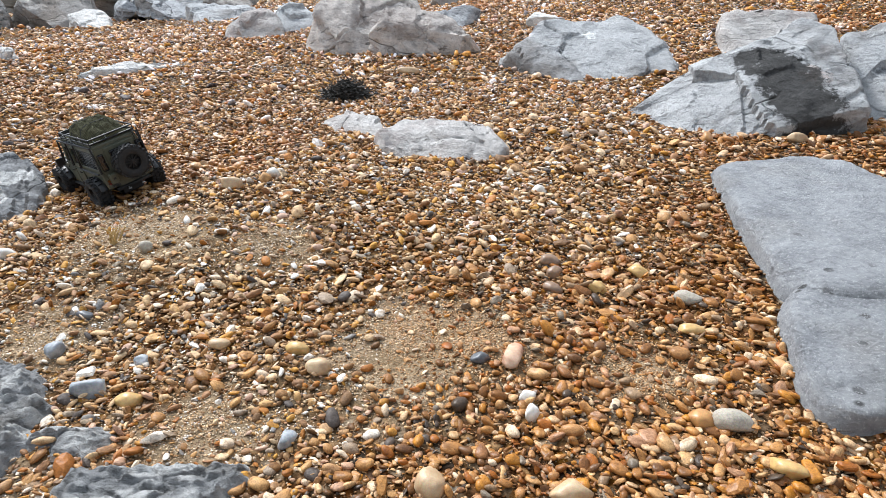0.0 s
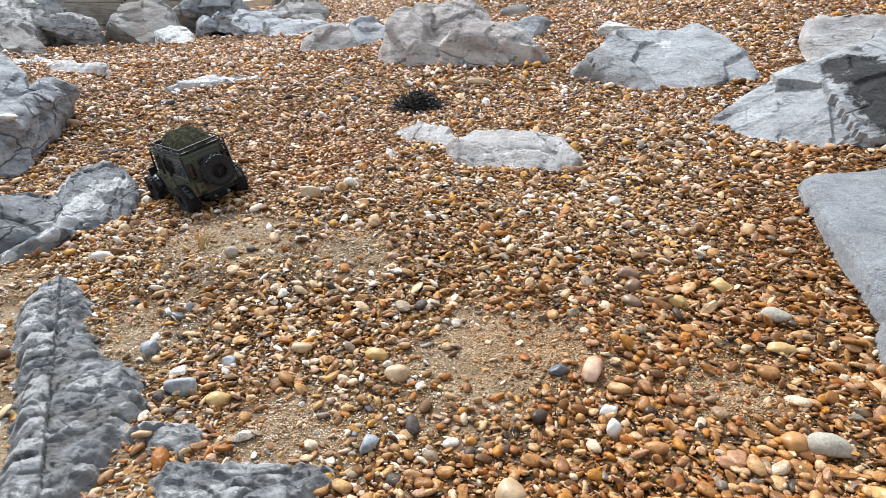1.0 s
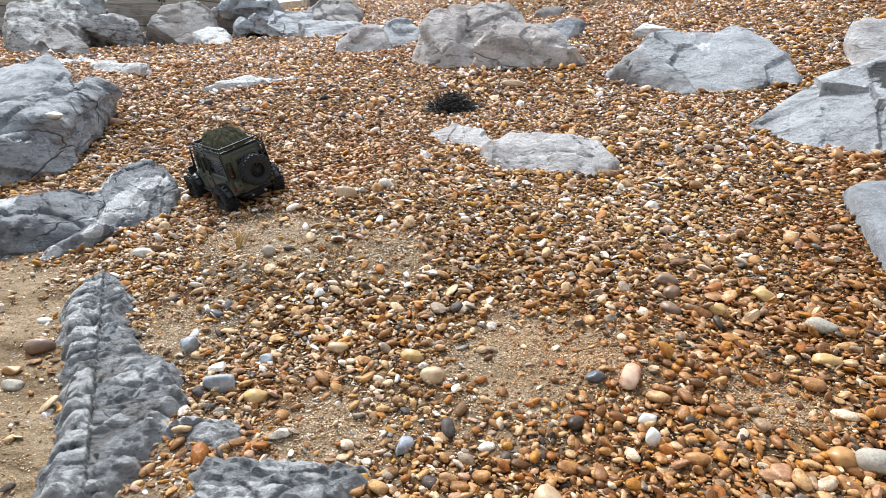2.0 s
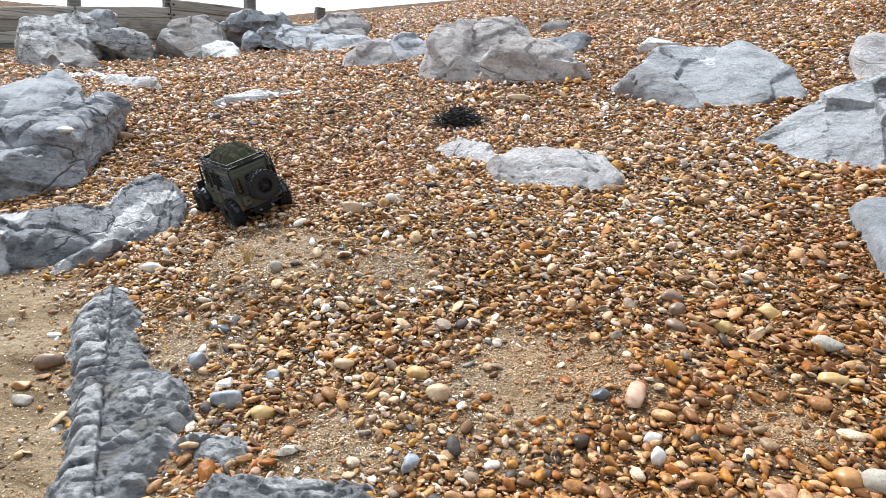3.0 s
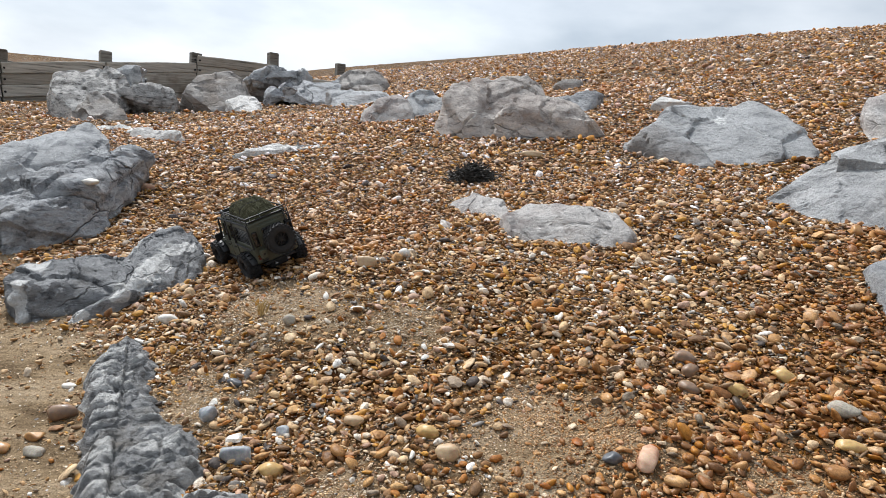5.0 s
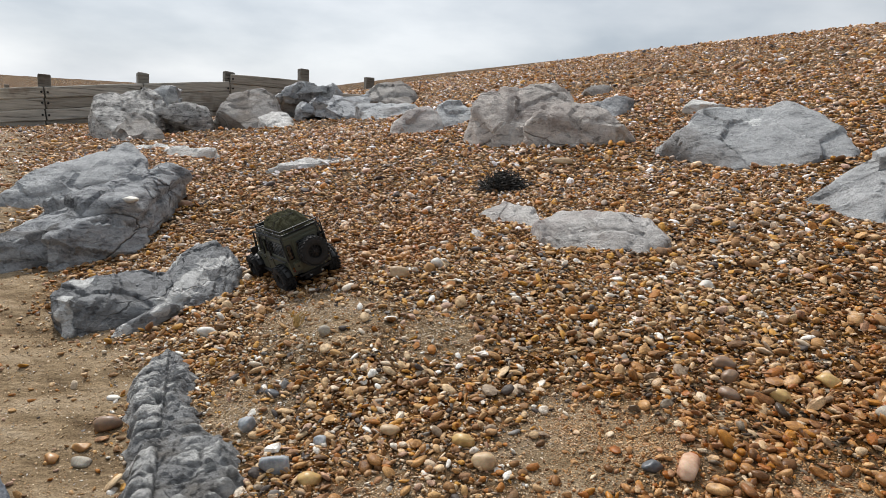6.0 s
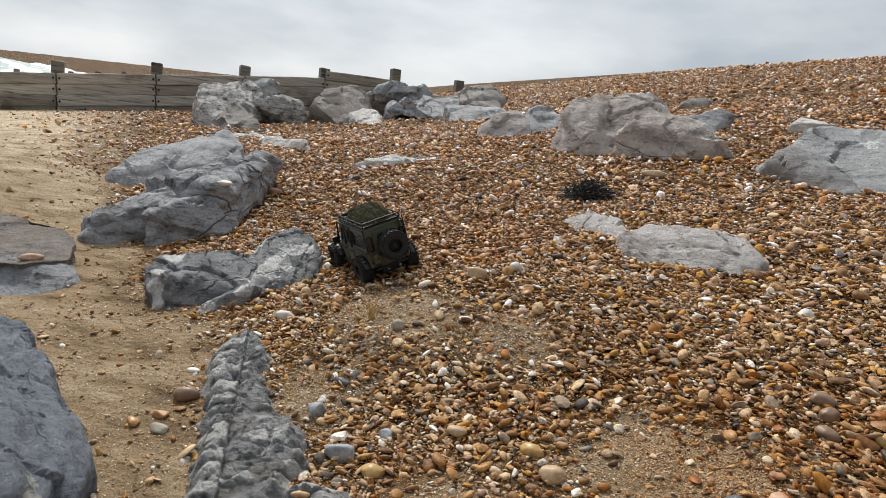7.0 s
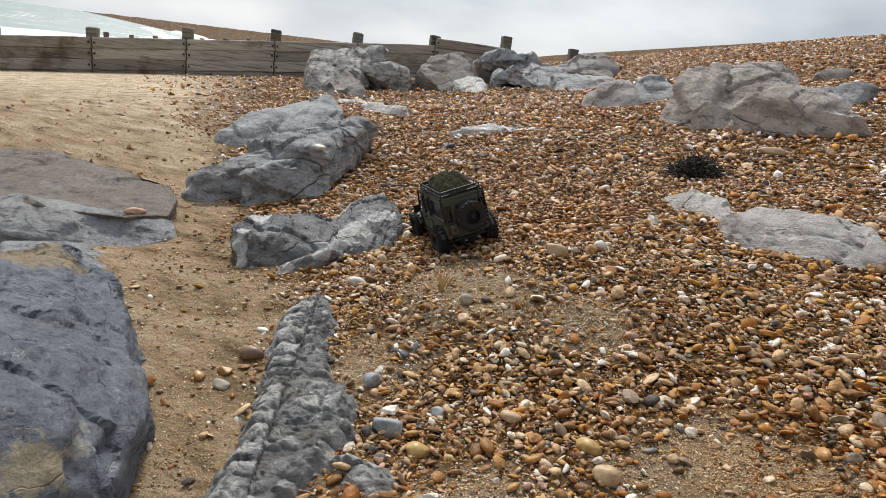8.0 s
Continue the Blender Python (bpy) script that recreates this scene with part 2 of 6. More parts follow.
        tree.links.new(hoar.outputs["Fac"], frost.inputs["Fac"])
        colour = mix_node(tree, frost.outputs["Color"], colour, (0.62, 0.62, 0.61))
    if vary:
        chance = tree.nodes.new("ShaderNodeObjectInfo").outputs["Random"]
        tint = ramp_node(tree, [(0.0, (1 - vary,) * 3), (0.45, (1 - 0.5 * vary,) * 3), (1.0, (1 + vary,) * 3)])
        tree.links.new(chance, tint.inputs["Fac"])
        colour = mix_node(tree, 1.0, colour, tint.outputs["Color"], "MULTIPLY")
    tree.links.new(colour, bsdf.inputs["Base Color"])
    bsdf.inputs["Roughness"].default_value = wet
    bsdf.inputs["Specular IOR Level"].default_value = 0.06
    # thin laminae, and the open joints cut in
    sheet = tree.nodes.new("ShaderNodeMapping")
    sheet.inputs["Scale"].default_value = (1.0, 1.0, 3.5)
    tree.links.new(bend.outputs["Vector"], sheet.inputs["Vector"])
    strata = noise_node(tree, sheet.outputs["Vector"], 3.2 * scale, 6.0, 0.6)
    cut = tree.nodes.new("ShaderNodeMath")
    cut.operation = "MULTIPLY_ADD"
    tree.links.new(seams, cut.inputs[0])
    cut.inputs[1].default_value = -0.8
    thin = tree.nodes.new("ShaderNodeMath")
    thin.operation = "MULTIPLY"
    tree.links.new(strata.outputs["Fac"], thin.inputs[0])
    thin.inputs[1].default_value = lamina
    tree.links.new(thin.outputs["Value"], cut.inputs[2])
    both = tree.nodes.new("ShaderNodeMath")
    tree.links.new(cut.outputs["Value"], both.inputs[0])
    tree.links.new(beds.outputs["Fac"], both.inputs[1])
    total = tree.nodes.new("ShaderNodeMath")
    total.operation = "MULTIPLY_ADD"
    tree.links.new(both.outputs["Value"], total.inputs[0])
    total.inputs[1].default_value = 1.7
    tree.links.new(fine.outputs["Fac"], total.inputs[2])
    bump_node(tree, bsdf, total.outputs["Value"], 0.9, 0.02)
    return mat


def ground_material():
    """Sand with grit, turning to a bed of small shingle where the stones lie."""
    mat, tree, bsdf = shader("beach_ground")
    place = tree.nodes.new("ShaderNodeNewGeometry").outputs["Position"]
    tread = tree.nodes.new("ShaderNodeMapping")
    tread.inputs["Rotation"].default_value, tread.inputs["Scale"].default_value = (0, 0, radians(-40)), (0.5, 1.4, 1.0)
    tree.links.new(place, tread.inputs["Vector"])
    ripple = noise_node(tree, tread.outputs["Vector"], 7.0, 9.0, 0.68)
    sand = ramp_node(tree, [(0.34, (0.17, 0.12, 0.072)), (0.45, (0.34, 0.252, 0.155)), (0.56, (0.43, 0.332, 0.22)), (0.68, (0.54, 0.44, 0.315))])
    tree.links.new(ripple.outputs["Fac"], sand.inputs["Fac"])
    grit = noise_node(tree, place, 260.0, 3.0, 0.75)
    speck = ramp_node(tree, [(0.34, (0.42, 0.36, 0.30)), (0.5, (1, 1, 1)), (0.68, (1.35, 1.3, 1.2))])
    tree.links.new(grit.outputs["Fac"], speck.inputs["Fac"])
    colour = mix_node(tree, 0.9, sand.outputs["Color"], speck.outputs["Color"], "MULTIPLY")
    cells = noise_node(tree, place, 42.0, kind="ShaderNodeTexVoronoi")
    cells.inputs["Randomness"].default_value = 1.0
    pick = tree.nodes.new("ShaderNodeSeparateColor")
    tree.links.new(cells.outputs["Color"], pick.inputs["Color"])
    stones = ramp_node(tree, PEBBLE_COLOURS, True)
    tree.links.new(pick.outputs["Red"], stones.inputs["Fac"])
    # shade between the bed's stones, multiplied into their colour
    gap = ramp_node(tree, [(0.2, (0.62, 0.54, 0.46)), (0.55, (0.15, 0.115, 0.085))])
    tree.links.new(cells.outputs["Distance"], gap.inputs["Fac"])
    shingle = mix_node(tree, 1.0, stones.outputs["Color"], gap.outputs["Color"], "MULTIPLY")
    cover = tree.nodes.new("ShaderNodeAttribute")
    cover.attribute_name = "shingle"
    mottled = tree.nodes.new("ShaderNodeMath")
    mottled.operation = "MULTIPLY_ADD"
    tree.links.new(cover.outputs["Fac"], mottled.inputs[0])
    mottled.inputs[1].default_value = 1.9
    shift = tree.nodes.new("ShaderNodeMath")
    shift.operation = "MULTIPLY_ADD"
    patches = noise_node(tree, place, 14.0, 5.0, 0.6)
    tree.links.new(patches.outputs["Fac"], shift.inputs[0])
    shift.inputs[1].default_value, shift.inputs[2].default_value = 1.2, -0.95
    tree.links.new(shift.outputs["Value"], mottled.inputs[2])
    mottled.use_clamp = True
    # far sand brightened in its colour, far shingle also blued as haze
    colour = far_tone(tree, place, colour, (0.86, 0.85, 0.84), (1.5, 1.62, 1.82))
    shingle = far_tone(tree, place, shingle, (1.0, 1.0, 1.0), (1.30, 1.55, 2.0))
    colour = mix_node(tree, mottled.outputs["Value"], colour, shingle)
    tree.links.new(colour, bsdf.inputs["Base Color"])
    bsdf.inputs["Roughness"].default_value = 0.9
    bsdf.inputs["Specular IOR Level"].default_value = 0.04
    dome = tree.nodes.new("ShaderNodeMath")
    dome.operation = "MULTIPLY_ADD"
    tree.links.new(cells.outputs["Distance"], dome.inputs[0])
    dome.inputs[1].default_value = -0.8
    rough = noise_node(tree, place, 90.0, 6.0, 0.7)
    heap = tree.nodes.new("ShaderNodeMath")
    heap.operation = "MULTIPLY_ADD"
    tree.links.new(ripple.outputs["Fac"], heap.inputs[0])
    heap.inputs[1].default_value = 3.5
    tree.links.new(rough.outputs["Fac"], heap.inputs[2])
    tree.links.new(heap.outputs["Value"], dome.inputs[2])
    bump_node(tree, bsdf, dome.outputs["Value"], 0.8, 0.012)
    return mat


def plain(name, colour, rough=0.5, metal=0.0, grain=0.15, scale=120.0, relief=0.0):
    """A painted, moulded or metal surface with slight dust and wear."""
    mat, tree, bsdf = shader(name)
    place = object_coord(tree)
    dust = noise_node(tree, place, scale, 5.0, 0.65)
    tone = ramp_node(tree, [(0.3, tuple(c * (1 - grain) for c in colour)), (0.55, colour), (0.75, tuple(min(1, c * (1 + grain) + 0.03 * grain) for c in colour))])
    tree.links.new(dust.outputs["Fac"], tone.inputs["Fac"])
    tree.links.new(tone.outputs["Color"], bsdf.inputs["Base Color"])
    bsdf.inputs["Roughness"].default_value, bsdf.inputs["Metallic"].default_value = rough, metal
    if relief:
        bump_node(tree, bsdf, dust.outputs["Fac"], 0.5, relief)
    return mat


def timber_material(name, depth):
    mat, tree, bsdf = shader(name)
    place = tree.nodes.new("ShaderNodeNewGeometry").outputs["Position"]
    turn = tree.nodes.new("ShaderNodeMapping")
    turn.inputs["Rotation"].default_value = (0, 0, radians(-48))
    tree.links.new(place, turn.inputs["Vector"])
    long = tree.nodes.new("ShaderNodeMapping")
    long.inputs["Scale"].default_value = (0.8, 8.0, 14.0)
    tree.links.new(turn.outputs["Vector"], long.inputs["Vector"])
    grain = noise_node(tree, long.outputs["Vector"], 2.2, 8.0, 0.65)
    tone = ramp_node(tree, [(0.30, (0.11, 0.103, 0.094)), (0.45, (0.42, 0.405, 0.37)), (0.68, (0.60, 0.58, 0.54))])
    tree.links.new(grain.outputs["Fac"], tone.inputs["Fac"])
    damp = noise_node(tree, place, 1.1, 4.0, 0.6)
    wet = ramp_node(tree, [(0.56, (1, 1, 1)), (0.66, (0.5, 0.44, 0.40))])
    tree.links.new(damp.outputs["Fac"], wet.inputs["Fac"])
    colour = mix_node(tree, 1.0, tone.outputs["Color"], wet.outputs["Color"], "MULTIPLY")
    colour = mix_node(tree, 1.0, colour, (depth, depth * 0.97, depth * 0.93), "MULTIPLY")
    shade = ramp_node(tree, [(0.0, (0.62, 0.60, 0.57)), (0.5, (0.95, 0.95, 0.95)), (1.0, (1.2, 1.2, 1.2))])
    tree.links.new(tree.nodes.new("ShaderNodeObjectInfo").outputs["Random"], shade.inputs["Fac"])
    colour = mix_node(tree, 1.0, colour, shade.outputs["Color"], "MULTIPLY")
    tree.links.new(colour, bsdf.inputs["Base Color"])
    bsdf.inputs["Roughness"].default_value = 0.85
    bsdf.inputs["Specular IOR Level"].default_value = 0.2
    bump_node(tree, bsdf, grain.outputs["Fac"], 0.6, 0.02)
    return mat


def water_material():
    mat, tree, bsdf = shader("sea_water")
    place = tree.nodes.new("ShaderNodeNewGeometry").outputs["Position"]
    swell = noise_node(tree, place, 0.12, 8.0, 0.6)
    foam = ramp_node(tree, [(0.50, (0.13, 0.21, 0.20)), (0.60, (0.22, 0.30, 0.28)), (0.66, (0.8, 0.82, 0.8))])
    tree.links.new(swell.outputs["Fac"], foam.inputs["Fac"])
    tree.links.new(foam.outputs["Color"], bsdf.inputs["Base Color"])
    bsdf.inputs["Roughness"].default_value = 0.35
    chop = noise_node(tree, place, 1.2, 6.0, 0.6)
    bump_node(tree, bsdf, chop.outputs["Fac"], 0.6, 0.5)
    return mat


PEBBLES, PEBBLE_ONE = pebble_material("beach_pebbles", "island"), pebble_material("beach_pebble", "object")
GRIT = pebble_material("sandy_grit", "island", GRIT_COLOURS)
GROUND, WATER = ground_material(), water_material()
TIMBER, POST_TIMBER = timber_material("weathered_timber", 1.0), timber_material("dark_weathered_timber", 0.45)
FOAM = plain("surf_foam", (0.82, 0.84, 0.83), 0.7, 0.0, 0.1, 0.8, 0.2)
GREY_ROCK = rock_material("blue_grey_limestone", (0.49, 0.494, 0.498), (0.23, 0.236, 0.246), (0.198, 0.182, 0.170), 1.0, 0.6, 0.62)
# pale marks are crust, dark marks paint the shade in small dents
SLAB_ROCK = rock_material("smooth_grey_limestone", (0.36, 0.365, 0.375), (0.23, 0.236, 0.247), (0.315, 0.308, 0.30), 1.3, 0.15, 0.62, cracks=0.0, pits=0.9, lamina=0.08, fissures=0.2, marks=[((1.090, 1.748, 0.410), 0.010, (0.62, 0.610, 0.580)), ((1.113, 1.655, 0.398), 0.009, (0.62, 0.610, 0.580)), ((0.982, 1.702, 0.387), 0.011, (0.10, 0.100, 0.100)), ((1.022, 1.602, 0.377), 0.011, (0.12, 0.115, 0.110)), ((1.026, 1.582, 0.375), 0.008, (0.55, 0.540, 0.520)), ((0.904, 1.390, 0.326), 0.012, (0.11, 0.105, 0.105)), ((0.853, 1.309, 0.306), 0.010, (0.13, 0.120, 0.120)), ((0.875, 1.216, 0.294), 0.011, (0.11, 0.105, 0.105)), ((0.828, 1.130, 0.274), 0.010, (0.13, 0.130, 0.130))])
MARKED_ROCK = rock_material("grey_limestone_with_white_marks", (0.49, 0.492, 0.494), (0.26, 0.264, 0.27), (0.213, 0.196, 0.183), 1.0, 0.7, 0.62, marks=[((0.728, 4.005, 0.835), 0.045, (0.78, 0.78, 0.76)), ((0.72, 3.42, 0.64), 0.07, (0.74, 0.72, 0.69))])
WEDGE_ROCK = rock_material("grey_limestone_with_dark_growth", (0.48, 0.48, 0.48), (0.26, 0.262, 0.265), (0.213, 0.193, 0.181), 1.2, 0.45, 0.62, marks=[((1.45, 2.75, 0.74), 0.06, (0.50, 0.44, 0.41))], growth=(0.045, 0.043, 0.041))
CREASED_ROCK = rock_material("grey_limestone_with_white_bands", (0.33, 0.332, 0.336), (0.11, 0.112, 0.118), (0.20, 0.195, 0.19), 2.2, 0.5, 0.62, growth=(0.74, 0.73, 0.71))
PALE_ROCK = rock_material("pale_pink_limestone", (0.60, 0.57, 0.545), (0.38, 0.355, 0.335), (0.36, 0.30, 0.28), 1.4, 0.4, 0.58)
BLUE_ROCK = rock_material("dark_blue_limestone", (0.27, 0.292, 0.33), (0.125, 0.138, 0.165), (0.24, 0.245, 0.25), 3.4, 0.8, 0.66, marks=[((-0.927, 0.513, 0.077), 0.05, (0.50, 0.42, 0.30)), ((-0.946, 0.59, 0.075), 0.022, (0.55, 0.53, 0.48)), ((-0.98, 0.61, 0.085), 0.016, (0.55, 0.53, 0.48)), ((-1.806, 0.944, 0.089), 0.10, (0.42, 0.34, 0.23))], cracks=0.6, fissures=0.45)
DARK_ROCK = rock_material("dark_grey_limestone", (0.46, 0.465, 0.475), (0.135, 0.138, 0.145), (0.17, 0.16, 0.152), 1.5, 0.4, 0.62)
BROWN_ROCK = rock_material("brown_stained_limestone", (0.44, 0.412, 0.385), (0.22, 0.206, 0.194), (0.25, 0.215, 0.185), 1.2, 0.3, 0.54)
SHELF_ROCK = rock_material("sea_worn_blue_limestone", (0.40, 0.405, 0.415), (0.19, 0.193, 0.20), (0.46, 0.455, 0.45), 1.4, 0.4, 0.60, cracks=0.5, lamina=0.2, fissures=0.5)
FLAT_ROCK = rock_material("sand_stained_limestone", (0.30, 0.268, 0.245), (0.13, 0.122, 0.116), (0.26, 0.225, 0.19), 1.8, 0.2, 0.50, fissures=0.35)
LEDGE_ROCK = rock_material("bedded_limestone", (0.34, 0.34, 0.34), (0.14, 0.138, 0.134), (0.22, 0.20, 0.175), 3.0, 0.25, 0.60, cracks=0.3, crest="worn", fissures=0.5)
MOTTLED_ROCK = rock_material("mottled_limestone", (0.62, 0.60, 0.575), (0.085, 0.082, 0.078), (0.18, 0.17, 0.16), 2.4, 1.0, 0.56)
PINK_ROCK = rock_material("pinkish_grey_limestone", (0.58, 0.53, 0.49), (0.35, 0.312, 0.288), (0.29, 0.24, 0.215), 1.2, 0.6, 0.58, fissures=0.7)
WHITE_ROCK = rock_material("white_chalky_rock", (0.760, 0.741, 0.712), (0.484, 0.460, 0.436), (0.589, 0.532, 0.475), 2.0, 0.2, 0.64)
PAINT = plain("olive_green_paint", (0.080, 0.083, 0.056), 0.45, 0.0, 0.15, 40.0)
BLACK = plain("black_moulded_plastic", (0.009, 0.009, 0.010), 0.55, 0.0, 0.5, 90.0)
RUBBER = plain("tyre_rubber", (0.022, 0.021, 0.021), 0.85, 0.0, 0.5, 160.0, 0.001)
GLASS_DARK = plain("tinted_window", (0.012, 0.012, 0.013), 0.12, 0.0, 0.2, 30.0)
STEEL = plain("bare_steel", (0.55, 0.55, 0.55), 0.35, 1.0, 0.1)
RED_LENS = plain("red_lens", (0.10, 0.01, 0.008), 0.25)
AMBER_LENS = plain("amber_lens", (0.14, 0.05, 0.01), 0.25)
CLEAR_LENS = plain("clear_lens", (0.65, 0.66, 0.66), 0.15)
PLATE = plain("dusty_plate", (0.10, 0.10, 0.09), 0.6)
NET = plain("olive_netting", (0.12, 0.115, 0.058), 0.95, 0.0, 0.4, 200.0)
BAG = plain("dark_olive_canvas", (0.05, 0.045, 0.026), 0.95, 0.0, 0.4, 60.0, 0.003)
WEED = plain("dry_seaweed", (0.022, 0.018, 0.012), 0.7, 0.0, 0.6, 60.0)
STRAW = plain("dry_straw", (0.50, 0.35, 0.14), 0.8, 0.0, 0.3, 120.0)


# ---- shared builders ----
def mesh_object(name, bm, material, smooth_faces=True):
    data = bpy.data.meshes.new(name)
    bm.normal_update()
    bm.to_mesh(data)
    bm.free()
    data.materials.append(material)
    data.polygons.foreach_set("use_smooth", [smooth_faces] * len(data.polygons))
    return new(name, data)


def part(name, bm, material, parent, label="", smooth_faces=False):
    ob = mesh_object(name, bm, material, smooth_faces)
    ob.parent = parent
    return tagged(ob, label)


def box(bm, size, m, bevel=0.0):
    got = bmesh.ops.create_cube(bm, size=1.0, matrix=m @ Matrix.Diagonal((*size, 1)))
    if bevel:
        edges = list({e for v in got["verts"] for e in v.link_edges})
        bmesh.ops.bevel(bm, geom=edges, offset=bevel, segments=2, profile=0.5, affect="EDGES")


def rod(bm, a, b, radius, sides=8):
    a, b = Vector(a), Vector(b)
    m = Matrix.Translation((a + b) / 2) @ (b - a).to_track_quat("Z", "Y").to_matrix().to_4x4()
    bmesh.ops.create_cone(bm, cap_ends=True, segments=sides, radius1=radius, radius2=radius, depth=(b - a).length, matrix=m)


def tube(bm, points, radius, sides=8):
    for a, b in zip(points, points[1:]):
        rod(bm, a, b, radius, sides)
    for p in points[1:-1]:
        bmesh.ops.create_icosphere(bm, subdivisions=1, radius=radius * 1.03, matrix=Matrix.Translation(p))


def smooth(a, b, x):
    t = min(1.0, max(0.0, (x - a) / (b - a)))
    return t * t * (3 - 2 * t)


def ground_height(x, y):
    """Beach level: a sand flat that falls to the sea, a shingle slope and its crest."""
    u = 0.67 * x + 0.742 * y
    w = 0.848 * x + 0.53 * y
    along = -0.742 * x + 0.67 * y
    near = -0.05 + 0.147 * u + 0.0675 * (math.sqrt((u - 0.1) ** 2 + 0.09) - 0.3)
    w += 0.5 * max(0.0, along - 90.0)
    top = w if w < 4.0 else 14.0 - 0.5 * math.log1p(math.exp((14.0 - w) / 0.5))
    far = 0.33 + 0.163 * top + 0.061 * math.sqrt(top * top + 1.0) - 0.08 * max(0.0, w - 14.0)
    near += 0.075 * math.exp(-((x + 0.72) ** 2 + (y - 1.85) ** 2) / 0.3)
    far = min(far, 3.4 - 1.6 * smooth(50.0, 110.0, along))
    return near + (max(far, -6.0) - near) * smooth(3.2, 7.0, math.hypot(x, y))

SAND_PATCHES = [(-0.06, 1.14, 0.17), (-0.40, 0.96, 0.13), (0.42, 1.12, 0.10), (0.10, 1.24, 0.10), (-0.88, 1.23, 0.14), (-0.78, 1.64, 0.20), (-0.07, 1.30, 0.10), (-0.45, 1.62, 0.14), (-0.95, 1.72, 0.14)]


def shingle_cover(x, y):
    """How thickly pebbles lie: 0 on the sand flat, 1 on the shingle slope."""
    u = 0.67 * x + 0.742 * y
    r = math.hypot(x, y)
    wave = 0.18 * noise.noise((x * 1.7, y * 1.7, 0.0)) * min(1.0, r / 3)
    wide = 0.22 * smooth(3.0, 6.0, r) * (r - 2.5)
    cover = smooth(-0.02 - wide, 0.32 + 0.7 * wide, u + wave + 0.22 * smooth(2.0, 4.0, r))
    cover = max(cover, 0.05 * smooth(-2.5, -0.2, u) + 0.004)
    if 0.67 * y - 0.742 * x > 40:
        cover = 1.0
    for px, py, size in SAND_PATCHES:
        cover *= 1 - 0.85 * math.exp(-((x - px) ** 2 + (y - py) ** 2) / size ** 2)
    return cover


def relief(x, y):
    """Small humps and hollows of the beach near by."""
    near = 1 - smooth(6, 14, math.hypot(x, y))
    return near * (0.012 * noise.noise((x * 3, y * 3, 4.0)) + 0.008 * noise.noise((x * 9, y * 9, 1.0)))


def level(x, y):
    return ground_height(x, y) + relief(x, y)


def build_ground():
    rings = [0.12 * 1.032 ** k for k in range(330)]
    spokes = 220
    verts, cover = [(0.0, 0.0, level(0, 0))], [0.3]
    for r in rings:
        for k in range(spokes):
            a = 2 * math.pi * k / spokes
            x, y = r * math.sin(a), r * math.cos(a)
            verts.append((x, y, level(x, y)))
            # sandy grit fills the gaps between the nearest stones
            cover.append(shingle_cover(x, y) * (0.72 + 0.28 * smooth(1.2, 2.2, r)))
    faces = [(0, 1 + (k + 1) % spokes, 1 + k) for k in range(spokes)]
    for i in range(len(rings) - 1):
        for k in range(spokes):
            a, b = 1 + i * spokes + k, 1 + i * spokes + (k + 1) % spokes
            faces.append((a, b, b + spokes, a + spokes))
    data = bpy.data.meshes.new("ground")
    data.from_pydata(verts, [], faces)
    data.polygons.foreach_set("use_smooth", [True] * len(data.polygons))
    data.attributes.new("shingle", "FLOAT", "POINT").data.foreach_set("value", cover)
    data.materials.append(GROUND)
    return tagged(new("ground", data), "sandy beach rising to a bank of brown shingle", "beach", kind="structure")


GROUND_SHEET = build_ground()


def build_sea():
    bm = bmesh.new()
    bmesh.ops.create_circle(bm, cap_ends=True, segments=64, radius=4000)
    sea = mesh_object("water", bm, WATER)
    sea.location = (0, 0, -1.75)
    tagged(sea, "grey-green sea with white breakers along the beach", "sea", kind="structure")
    # breaking crests along the shore
    for row, (w, height, wide) in enumerate(((-20.8, 0.12, 2.6), (-27.0, 0.45, 2.2), (-36.0, 0.35, 1.6))):
        bm = bmesh.new()
        last = None
        for k in range(90):
            along = -20 + 2.4 * k
            shift = 2.2 * noise.noise((along * 0.05, row * 7.0, 0)) - 0.5 * max(0.0, along - 90)
            lift = height * (0.35 + max(0.0, 0.8 + noise.noise((along * 0.13, row * 3.0, 5.0))))
            ring = []
            for j in range(7):
                f = j / 6
                ww = w + shift - wide + 2 * wide * f
                x, y = 0.848 * ww - 0.53 * along, 0.53 * ww + 0.848 * along
                jag = 0.25 * noise.noise((x * 0.7, y * 0.7, row))
                ring.append(bm.verts.new((x, y, -1.76 + (lift + jag * height) * math.sin(math.pi * f))))
            if last:
                for j in range(6):
                    bm.faces.new((last[j], last[j + 1], ring[j + 1], ring[j]))
            last = ring
        wave = mesh_object("breaker", bm, FOAM)
        tagged(wave, "white foaming breaker rolling in on the sea", "wave", kind="structure")


build_sea()


